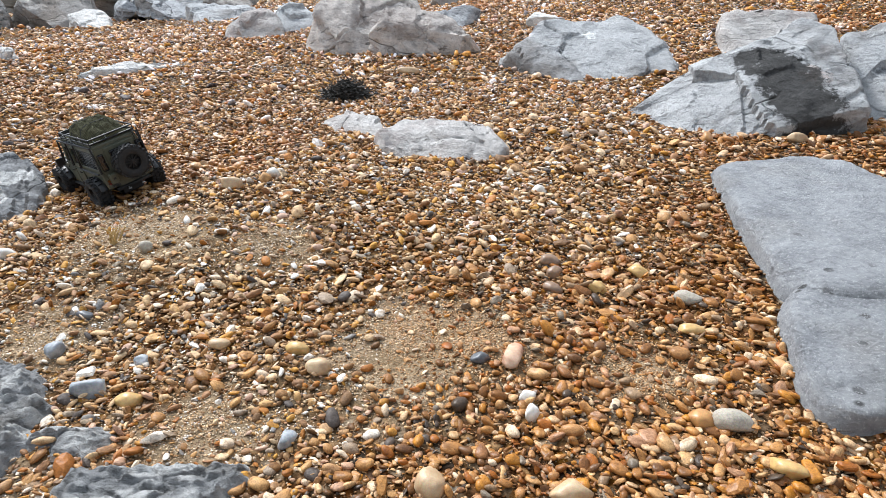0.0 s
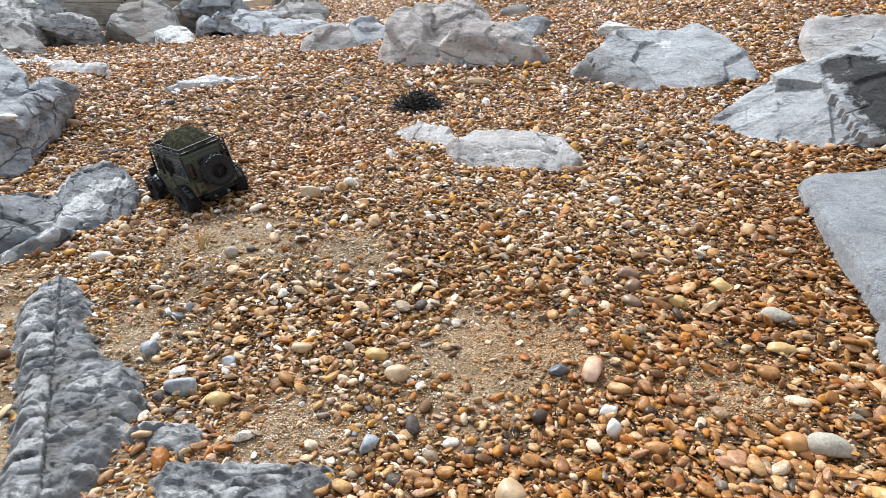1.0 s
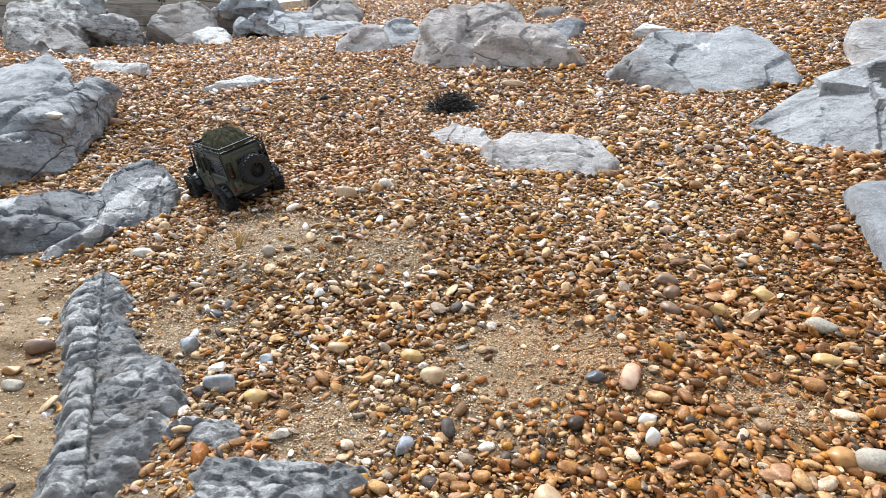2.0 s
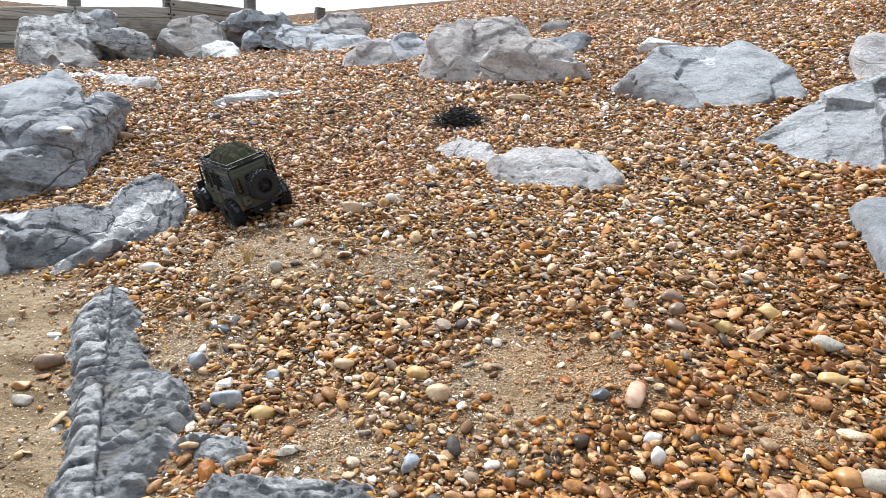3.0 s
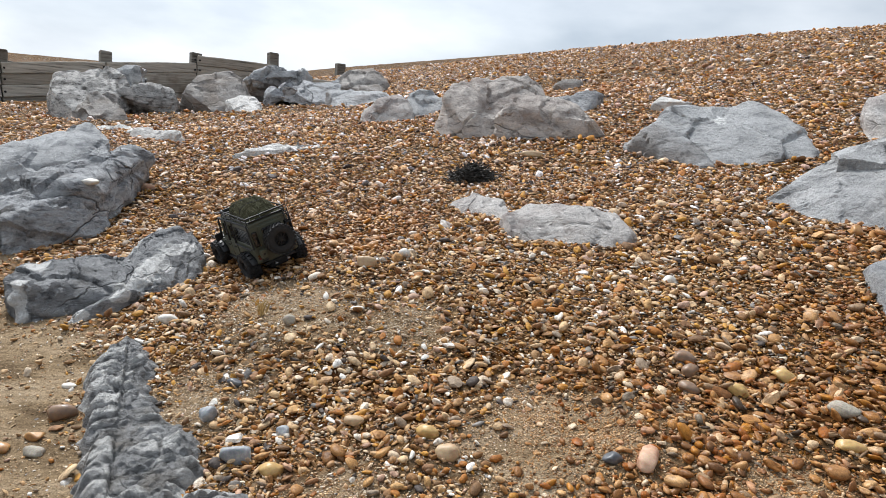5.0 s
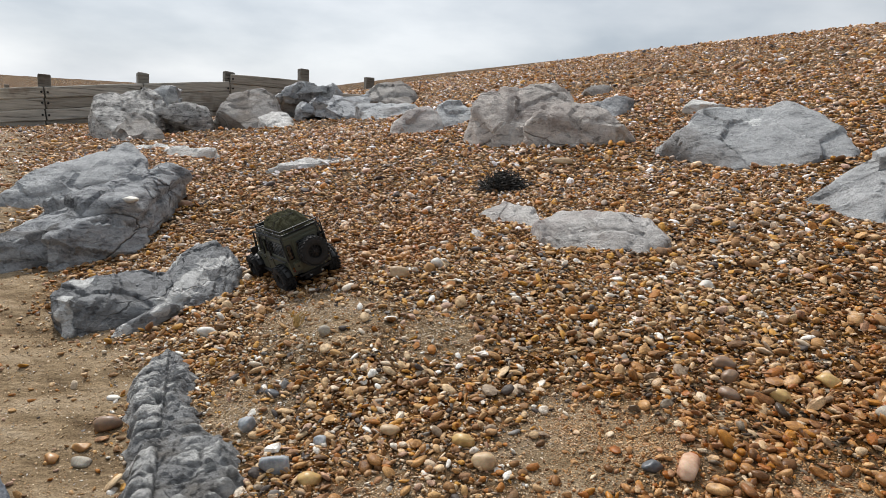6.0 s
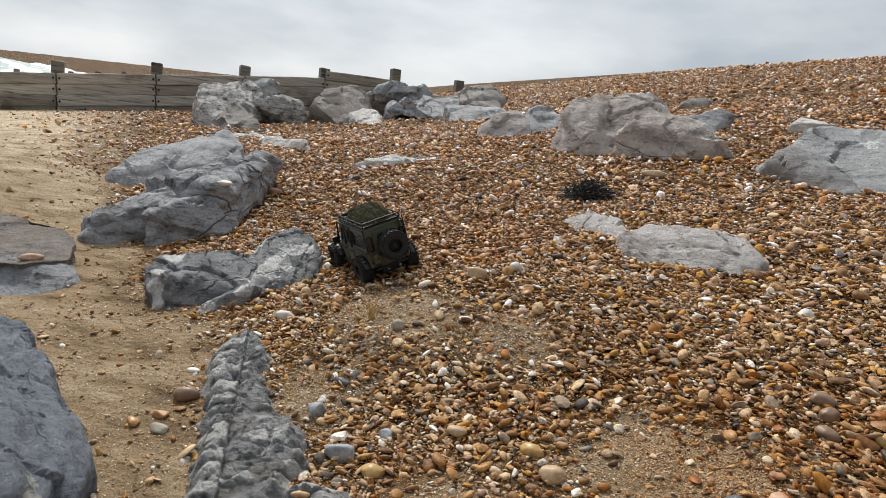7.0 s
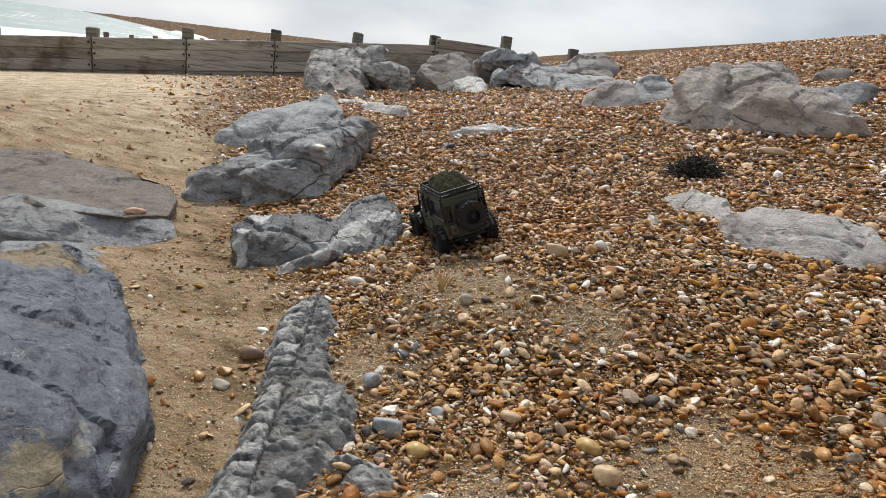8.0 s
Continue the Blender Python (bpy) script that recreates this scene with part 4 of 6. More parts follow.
FLAT_LEDGE = [(-2.827, 1.311, 0.008), (-2.649, 1.507, 0.008), (-2.379, 1.587, 0.006), (-2.295, 1.741, -0.006), (-2.194, 1.711, -0.050), (-2.185, 1.631, -0.035), (-2.300, 1.561, -0.030), (-2.471, 1.454, -0.022), (-2.697, 1.252, -0.020), (-2.146, 1.709, -0.110), (-2.181, 1.507, -0.085), (-2.377, 1.400, -0.080), (-2.589, 1.200, -0.080), (-2.176, 1.747, -0.170), (-2.123, 1.528, -0.170), (-2.576, 1.187, -0.200), (-3.000, 1.200, -0.220), (-2.500, 1.800, -0.220), (-2.750, 1.250, -0.010)]
FLAT_SHELF = [(-2.521, 1.169, -0.088), (-2.477, 1.264, -0.088), (-2.361, 1.391, -0.088), (-2.183, 1.496, -0.095), (-2.136, 1.496, -0.105), (-2.084, 1.366, -0.095), (-2.152, 1.273, -0.085), (-2.015, 1.089, -0.075), (-2.085, 0.975, -0.070), (-2.146, 1.532, -0.180), (-2.129, 1.372, -0.180), (-2.012, 1.270, -0.200), (-2.169, 1.004, -0.220), (-2.895, 1.328, -0.220)]
boulder("boulder", "wide flat brown-stained rock over rounded blue-grey ledges", "rock", FLAT_ROCK, [FLAT_TOP, FLAT_LEDGE, FLAT_SHELF], fine=0.016, rough=0.03, rounding=3, facet=0.014, beds=0.005, bed_step=0.022, bed_way=(0.05, 0.08, 1.0), chips=2, breaks=3, seed=17, lobe_materials=(FLAT_ROCK, SHELF_ROCK, SHELF_ROCK))
boulder("boulder", "thin white ridge of rock showing through shingle", "rock", WHITE_ROCK, [
    [(-2.37, 3.88, 0.180), (-2.09, 3.99, 0.230), (-1.68, 4.24, 0.330), (-2.36, 3.9, 0.290), (-2.39, 3.94, 0.190), (-2.16, 4.12, 0.360), (-2.18, 4.16, 0.260), (-1.93, 4.26, 0.420), (-1.95, 4.31, 0.310), (-1.7, 4.26, 0.440), (-1.72, 4.31, 0.340)],
], fine=0.02, rough=0.09, facet=0.04, crack=0.02, chips=0, breaks=2, flow=0.004, seed=19)
boulder("boulder", "low whitish rock ridge beside a grey slab", "rock", WHITE_ROCK, [
    [(-4.18, 4.8, 0.160), (-3.63, 4.53, 0.170), (-2.96, 4.33, 0.200), (-4.28, 4.91, 0.270), (-4.34, 4.99, 0.160), (-4.1, 5.06, 0.290), (-4.16, 5.13, 0.190), (-3.05, 4.4, 0.340), (-3.11, 4.48, 0.210)],
], fine=0.025, rough=0.09, facet=0.04, crack=0.02, chips=0, breaks=2, flow=0.004, seed=20)
boulder("boulder", "tall grey boulder mottled with white barnacle crust", "rock", MOTTLED_ROCK, [
    [(-5.82, 6.08, 0.09), (-5.24, 5.92, 0.14), (-5.36, 6.81, 0.18), (-6.02, 6.32, 0.53), (-6.64, 6.98, 0.07), (-6.16, 6.61, 0.67), (-6.76, 7.27, 0.07), (-6.04, 6.85, 0.74), (-6.63, 7.53, 0.1), (-5.8, 7.04, 0.77), (-6.37, 7.74, 0.14), (-5.52, 7.01, 0.64), (-6.07, 7.73, 0.17)],
], fine=0.033, rough=0.035, facet=0.055, beds=0.018, bed_step=0.16, seed=21, group="rock armour behind the car")
boulder("boulder", "grey boulder half hidden against the groyne", "rock", GREY_ROCK, [
    [(-9.65, 11.7, 0.06), (-8.62, 11.57, 0.15), (-6.3, 7.54, 0.6), (-6.62, 7.93, 0.13), (-6.22, 7.73, 0.76), (-6.53, 8.13, 0.15), (-6.07, 7.85, 0.79), (-6.37, 8.25, 0.17), (-5.87, 7.88, 0.69), (-6.17, 8.28, 0.19)],
], fine=0.046, facet=0.07, beds=0.03, bed_step=0.16, seed=22, group="rock armour behind the car")
boulder("boulder", "pointed grey-brown boulder in front of a mottled one", "rock", BROWN_ROCK, [
    [(-5.25, 5.65, 0.12), (-4.74, 5.51, 0.16), (-4.59, 5.82, 0.2), (-5.3, 5.9, 0.39), (-5.56, 6.2, 0.12), (-5.24, 6.08, 0.53), (-5.5, 6.39, 0.14), (-5.05, 6.11, 0.47), (-5.3, 6.42, 0.16), (-4.76, 5.96, 0.37), (-5, 6.28, 0.18)],
], fine=0.026, rough=0.035, beds=0.02, bed_step=0.15, facet=0.09, seed=23, group="rock armour behind the car")
boulder("boulder", "boulder crusted white on top, dark below", "rock", MOTTLED_ROCK, [
    [(-5.64, 7.05, 0.17), (-5.3, 7.01, 0.2), (-4.83, 7, 0.25), (-5.5, 6.64, 0.51), (-5.88, 7.11, 0.15), (-5.2, 7, 0.71), (-5.55, 7.49, 0.21), (-5.03, 7.12, 0.63), (-5.37, 7.62, 0.23), (-4.85, 7.01, 0.45), (-5.18, 7.5, 0.25)],
], fine=0.033, rough=0.035, facet=0.055, beds=0.018, bed_step=0.18, seed=24, group="rock armour behind the car")
boulder("boulder", "rounded brownish-grey boulder with a blue-grey shoulder", "rock", BROWN_ROCK, [
    [(-5.12, 7.4, 0.25), (-4.14, 6.79, 0.33), (-4, 7.16, 0.38), (-4.83, 7.02, 0.63), (-5.22, 7.6, 0.25), (-4.81, 7.27, 0.81), (-5.2, 7.86, 0.27), (-4.54, 7.56, 0.92), (-4.89, 8.16, 0.34), (-4.29, 7.58, 0.83), (-4.63, 8.19, 0.38), (-4.1, 7.35, 0.61), (-4.43, 7.96, 0.39)],
], fine=0.033, rough=0.035, facet=0.04, beds=0.012, bed_step=0.16, seed=25, group="rock armour behind the car")
boulder("boulder", "bright white chalky boulder", "rock", WHITE_ROCK, [
    [(-4.26, 7.01, 0.33), (-3.75, 6.56, 0.36), (-3.48, 6.52, 0.4), (-4.21, 6.99, 0.54), (-4.36, 7.25, 0.33), (-4.1, 7.11, 0.62), (-4.25, 7.38, 0.36), (-3.95, 7.2, 0.61), (-4.09, 7.46, 0.4), (-3.78, 7.06, 0.54), (-3.92, 7.33, 0.41)],
], fine=0.019, rough=0.035, facet=0.055, beds=0.018, bed_step=0.18, seed=26, group="rock armour behind the car")
boulder("boulder", "pale grey creased boulder at the back of the pile", "rock", GREY_ROCK, [
    [(-6.19, 10.97, 0.41), (-4.85, 9.25, 0.46), (-4.38, 9.39, 0.55), (-4.9, 8.62, 0.8), (-5.29, 9.32, 0.39), (-4.82, 8.78, 0.95), (-5.2, 9.48, 0.42), (-4.6, 8.89, 1.04), (-4.96, 9.6, 0.47), (-4.3, 9.04, 1.04), (-4.63, 9.76, 0.55), (-4.02, 9.05, 0.97), (-4.34, 9.79, 0.61)],
], fine=0.039, rough=0.035, crack=0.02, facet=0.07, beds=0.03, bed_step=0.16, seed=27, group="rock armour behind the car")
boulder("boulder", "dark blue-grey jagged boulder", "rock", DARK_ROCK, [
    [(-5.02, 9.62, 0.47), (-3.4, 7.34, 0.5), (-2.77, 6.78, 0.55), (-3.74, 7.2, 0.7), (-4.01, 7.73, 0.44), (-3.7, 7.44, 0.84), (-3.96, 7.98, 0.47), (-3.61, 7.7, 0.99), (-3.86, 8.25, 0.52), (-3.29, 7.84, 0.94), (-3.52, 8.39, 0.6), (-3.13, 8.01, 0.99), (-3.34, 8.57, 0.65), (-3, 7.42, 0.76), (-3.21, 7.98, 0.61)],
], fine=0.033, rough=0.035, beds=0.03, bed_step=0.14, facet=0.09, seed=28, group="rock armour behind the car")
boulder("boulder", "light brown boulder on the shingle slope", "rock", BROWN_ROCK, [
    [(-4.18, 10.23, 0.69), (-3.29, 8.97, 0.7), (-2.78, 8.64, 0.76), (-3.65, 8.88, 0.85), (-3.87, 9.44, 0.65), (-3.54, 9.14, 1.01), (-3.75, 9.7, 0.7), (-3.17, 9.38, 1.08), (-3.35, 9.95, 0.81), (-3, 9.32, 0.97), (-3.18, 9.9, 0.83)],
], fine=0.039, rough=0.035, facet=0.055, beds=0.018, bed_step=0.18, seed=29, group="rock armour behind the car")
boulder("boulder", "flat grey boulder with a white top edge", "rock", GREY_ROCK, [
    [(-2.68, 6.52, 0.54), (-2.2, 5.86, 0.54), (-1.93, 5.84, 0.58), (-2.85, 6.83, 0.74), (-3, 7.2, 0.56), (-2.7, 7.11, 0.78), (-2.83, 7.48, 0.62), (-2.33, 7.13, 0.83), (-2.45, 7.51, 0.69), (-2.17, 6.86, 0.75), (-2.29, 7.24, 0.69)],
], fine=0.033, rough=0.035, facet=0.055, beds=0.018, bed_step=0.18, seed=30, group="rock armour behind the car")


def inside_by(x, y, outline):
    """How far a place lies inside an outline; negative outside it."""
    best, odd = 9.0, False
    for (ax, ay), (bx, by) in zip(outline, outline[1:] + outline[:1]):
        dx, dy = bx - ax, by - ay
        f = min(1.0, max(0.0, ((x - ax) * dx + (y - ay) * dy) / (dx * dx + dy * dy)))
        best = min(best, math.hypot(x - ax - f * dx, y - ay - f * dy))
        if (ay > y) != (by > y) and x < ax + (y - ay) / (by - ay) * (bx - ax):
            odd = not odd
    return best if odd else -best


LEDGE_OUTLINES = [
    [(-1.25, 1.49), (-1.18, 1.46), (-1.07, 1.38), (-1.03, 1.29), (-0.99, 1.24), (-0.90, 1.17), (-0.79, 1.12), (-0.71, 1.02), (-0.70, 0.95), (-0.69, 0.87), (-0.68, 0.82), (-0.68, 0.70), (-0.80, 0.70), (-0.86, 0.83), (-0.92, 0.91), (-1.01, 1.03), (-1.14, 1.18), (-1.23, 1.30), (-1.26, 1.40)],
    [(-0.719, 0.953), (-0.665, 0.968), (-0.541, 0.951), (-0.52, 0.895), (-0.587, 0.885), (-0.687, 0.915)],
    [(-0.58, 0.82), (-0.58, 0.866), (-0.443, 0.882), (-0.285, 0.887), (-0.27, 0.848), (-0.292, 0.802), (-0.33, 0.70), (-0.57, 0.70)],
]


def seaward(x, y):
    """Which side of the ridge's middle line a place lies on."""
    return (x + 1.22) * 0.82 + (y - 1.43) * 0.571 < 0.015


def build_ledge(kind, label):
    """A worn outcrop of thin beds; the long one has pale knobs on its seaward edge, a hollow behind them and broken laminae beyond."""
    outline = LEDGE_OUTLINES[kind]
    step = 0.0034
    x0, y0 = min(p[0] for p in outline) - 0.03, min(p[1] for p in outline) - 0.03
    nx, ny = int((max(p[0] for p in outline) + 0.03 - x0) / step), int((max(p[1] for p in outline) + 0.03 - y0) / step)
    index, verts, worn = {}, [], []
    for i in range(nx):
        for j in range(ny):
            x, y = x0 + i * step, y0 + j * step
            inner = inside_by(x, y, outline)
            if inner < -0.035:
                continue
            p = Vector((x, y, 0.0))
            inner += 0.016 * noise.noise(p * 16) + 0.010 * noise.noise(p * 42)
            if inner < -0.022:
                continue
            rise = smooth(-0.02, 0.035, inner)
            # s runs down the ridge, w across it from its seaward edge
            s = 0.53 * x - 0.85 * y
            w = 0.85 * x + 0.53 * y + 0.26 + 0.02 * noise.noise(Vector((s * 4, 1.5, 0)))
            pale = 0.0
            if kind == 0:
                h = -0.014 + 0.046 * rise
                # rounded knobs on the seaward edge, each its own length
                b = s * 17 + 1.3 * noise.noise(Vector((s * 6, 0.3, 0)))
                cell = b - math.floor(b)
                own = 0.5 + noise.noise(Vector((math.floor(b) * 3.1, 7.0, 0)))
                across = max(0.0, 1 - ((inner - 0.048 - 0.012 * noise.noise(p * 9)) / 0.036) ** 2) if seaward(x, y) else 0.0
                knob = across ** 0.7 * max(0.0, 4 * cell * (1 - cell)) ** 0.4 * max(0.0, own)
                h += 0.032 * knob
                pale = 1.6 * smooth(0.25, 0.7, knob + 0.25 * noise.noise(p * 40))
                # the hollow, floored with fine silt
                hollow = math.exp(-((inner - 0.105 - 0.02 * noise.noise(p * 6)) / 0.014) ** 2) if seaward(x, y) else 0.0
                h -= 0.012 * hollow
                calm = 1 - 0.7 * hollow - 0.4 * knob
            else:
                h = -0.012 + (0.028, 0.028, 0.032)[kind] * rise
                calm = 1.0
            # lumps parted by creases, longer across the ridge than along it, each at its own height
            for size, high, fade in ((26.0, 0.013, 0.45), (58.0, 0.007, 0.3)):
                q = Vector((w * size * 0.62, s * size, 0.0)) + 0.9 * noise.noise_vector(p * size * 0.45) if kind == 0 else Vector((x * size * 0.36 + y * 3, y * size * 1.1 - x * 2, kind * 3.0)) + 0.35 * noise.noise_vector(p * size * 0.4)
                reach, spots = noise.voronoi(q)
                gap = reach[1] - reach[0]
                lift = noise.noise(spots[0] * 4.7)
                dome = smooth(0.0, 0.35 if kind == 0 else 0.16, gap)
                h += calm * rise * high * ((0.5 + lift) * dome - 0.25)
                if size < 40:
                    pale = max(pale, calm * smooth(-0.05 if kind == 0 else -0.3, 0.3, lift + 0.35 * noise.noise(p * 30)) * smooth(0.06, 0.4, gap) * (0.95 if kind else 0.65))
            # thin crinkled laminae
            thin = Vector((w * 11, s * 75, 0)) + 0.7 * noise.noise_vector(p * 18)
            h += calm * rise * 0.0045 * (0.4 - abs(noise.noise(thin)) * 1.5)
            h += 0.004 * noise.noise(p * 27) + 0.003 * noise.noise(p * 61) + 0.0022 * noise.noise(p * 130)
            index[i, j] = len(verts)
            verts.append((x, y, level(x, y) + h))
            worn.append(min(0.92, (1.9 if kind == 0 else 2.4) * pale))
    faces = []
    for (i, j), a in index.items():
        b, c, d = index.get((i + 1, j)), index.get((i + 1, j + 1)), index.get((i, j + 1))
        if b is not None and c is not None and d is not None:
            faces.append((a, b, c, d))
    data = bpy.data.meshes.new("rock_ledge")
    data.from_pydata(verts, [], faces)
    data.polygons.foreach_set("use_smooth", [True] * len(faces))
    data.attributes.new("worn", "FLOAT", "POINT").data.foreach_set("value", worn)
    data.materials.append(LEDGE_ROCK)
    data.set_sharp_from_angle(angle=radians(40))
    return tagged(new("rock_ledge", data), label, "rock")


build_ledge(0, "ridge of thin-bedded grey rock worn into pale knobs, edged with sand")
build_ledge(1, "small low outcrop of bedded grey rock in shingle")
build_ledge(2, "flat outcrop of cracked blue-grey rock in shingle")


# ---- groyne ----
def build_groyne():
    """A timber groyne that steps down to the sea: squared posts with planks bolted on their near side."""
    along = Vector((1.135, 1.26, 0))
    step = along.normalized()
    face = Vector((step.y, -step.x, 0))
    turn = math.degrees(math.atan2(step.y, step.x))
    groyne = tagged(new("groyne"), "weathered grey timber groyne of bolted planks between posts", "groyne")
    origin = Vector((-9.29, 11.15, 0))
    groyne.location = (*origin.xy, ground_height(*origin.xy))
    base = Matrix.Translation(-groyne.location)
    bays = range(-10, 3)
    top = {k: 0.875 + 0.19 * k if k < 1 else 1.21 if k == 1 else 1.0 for k in range(-10, 5)}
    for k in range(-10, 3):
        p = origin + along * k
        head = 0.885 + 0.195 * k + (0.19 + 0.03 * math.sin(k * 5.1)) + (0.02 if k > 0 else 0)
        foot = ground_height(p.x, p.y) - 0.5
        bm = bmesh.new()
        box(bm, (0.21, 0.21, head - foot), base @ Matrix.Translation((p.x, p.y, (head + foot) / 2)) @ pose(0, 0, 0, random.uniform(-1.5, 1.5), random.uniform(-1.5, 1.5), turn), 0.02)
        for v in bm.verts:
            if v.co.z + groyne.location.z > head - 0.05:
                v.co.z += 0.03 * noise.noise(v.co * 9)
        post = part("post", bm, POST_TIMBER, groyne, "square weathered post with a worn head")
        for z in (0.10, 0.30, 0.52):
            if k < 3:
                at = p - face * -0.165 + Vector((0, 0, top[k] - z))
                for off in (0.05, -0.05):
                    bolt = bmesh.new()
                    rod(bolt, base @ (at + step * off), base @ (at + step * off + face * 0.025), 0.022, 6)
                    part("bolt", bolt, BLACK, post, "rusted black bolt head")
    for k in bays:
        a, b = origin + along * k, origin + along * (k + 1)
        mid = (a + b) / 2 + face * 0.135
        climb = 0.19 if k < 1 else 0.0
        slope = math.degrees(math.atan2(climb, along.length))
        for row in range(4):
            z = (top[k] + climb / 2) - 0.105 - 0.205 * row
            if z < ground_height(mid.x, mid.y) - 0.25:
                continue
            bm = bmesh.new()
            box(bm, (along.length - 0.012, 0.08, 0.205), base @ Matrix.Translation((mid.x, mid.y, z)) @ pose(0, 0, 0, 0, 0, turn) @ pose(0, 0.016 * (row % 2) + random.uniform(-0.008, 0.008), 0, random.uniform(-1, 1), -slope + random.uniform(-0.25, 0.25), 0), 0.02)
            bmesh.ops.subdivide_edges(bm, edges=[e for e in bm.edges if e.calc_length() > 0.5], cuts=12)
            for v in bm.verts:
                v.co += Vector((0, 0, 0.010 * noise.noise(v.co * 4)))
            part("plank", bm, TIMBER, groyne)


build_groyne()


def far_post(x, y, z, width):
    bm = bmesh.new()
    foot = ground_height(x, y) - 0.3
    box(bm, (width, width, z - foot), pose(x, y, (z + foot) / 2, 0, 0, 40), 0.02)
    tagged(mesh_object("post", bm, POST_TIMBER, False), "distant weathered groyne post standing in the beach", "post", "far groyne posts")


for at in ((-8.6, 21.8, 1.72, 0.3), (-20.66, 12.36, 0.21, 0.14), (-20.28, 12.98, 0.22, 0.12), (-19.89, 13.57, 0.28, 0.14), (-19.05, 14.74, 0.40, 0.14), (-18.58, 15.34, 0.50, 0.16), (-18.1, 15.9, 0.60, 0.12), (-17.27, 16.8, 0.66, 0.12)):
    far_post(*at)


# ---- loose stones ----
def pebble_shape(kind, fineness, seed):
    """A unit pebble: a lopsided rounded stone, worn flat on some sides, or a broken piece with flat faces and blunt edges."""
    rng = random.Random(seed)
    bm = bmesh.new()
    bmesh.ops.create_icosphere(bm, subdivisions=fineness, radius=1.0)
    off = Vector((seed * 5.3, seed * 2.9, seed))
    faces = []
    for _ in range(7 if kind == "broken" else 4):
        way = Vector((rng.gauss(0, 1), rng.gauss(0, 1), rng.gauss(0, 0.7))).normalized()
        faces.append((way, rng.uniform(0.50, 0.82) if kind == "broken" else rng.uniform(0.66, 0.9)))
    for v in bm.verts:
        n = v.co.normalized()
        d = 1 + 0.30 * noise.noise(n * 0.8 + off) + 0.10 * noise.noise(n * 2.3 + off)
        for way, reach in faces:
            toward = n.dot(way)
            if toward * d > reach:
                d = reach / toward + 0.05 * (d - reach / toward)
        v.co = n * d
    return bm


def big_stone(label, material, x, y, length, width, height, turn, seed, kind="round", sunk=0.25, at=None):
    bm = pebble_shape(kind, 3, seed)
    bmesh.ops.scale(bm, vec=(length / 2, width / 2, height / 2), verts=bm.verts)
    ob = mesh_object("stone", bm, material)
    ob.matrix_world = pose(x, y, (level(x, y) if at is None else at) + height * (0.5 - sunk), 0, 0, turn)
    return tagged(ob, label, "stone", "large stones in the shingle")


TAN_STONE = stone_material("tan_stone", (0.50, 0.36, 0.21), (0.40, 0.25, 0.13))
YELLOW_STONE = stone_material("yellow_flint", (0.55, 0.36, 0.13), (0.42, 0.25, 0.09), rough=0.38)
PINK_STONE = stone_material("pinkish_sandstone", (0.56, 0.38, 0.26), (0.42, 0.21, 0.12), 35.0, 0.7)
SLATE_STONE = stone_material("blue_grey_stone", (0.21, 0.225, 0.24), (0.42, 0.43, 0.44), 45.0, 0.6)
GRANITE_STONE = stone_material("speckled_grey_stone", (0.42, 0.37, 0.29), (0.26, 0.23, 0.19), 260.0, 0.75)
WHITE_STONE = stone_material("white_chalk_stone", (0.74, 0.71, 0.65), (0.58, 0.52, 0.44), 40.0, 0.65)
BROWN_STONE = stone_material("brown_flint", (0.25, 0.15, 0.085), (0.17, 0.11, 0.075), 50.0, 0.42)
DARK_STONE = stone_material("dark_grey_flint", (0.075, 0.08, 0.09), (0.13, 0.13, 0.13), 50.0, 0.35)
ORANGE_STONE = stone_material("orange_flint", (0.47, 0.245, 0.08), (0.33, 0.15, 0.05), 40.0, 0.38)

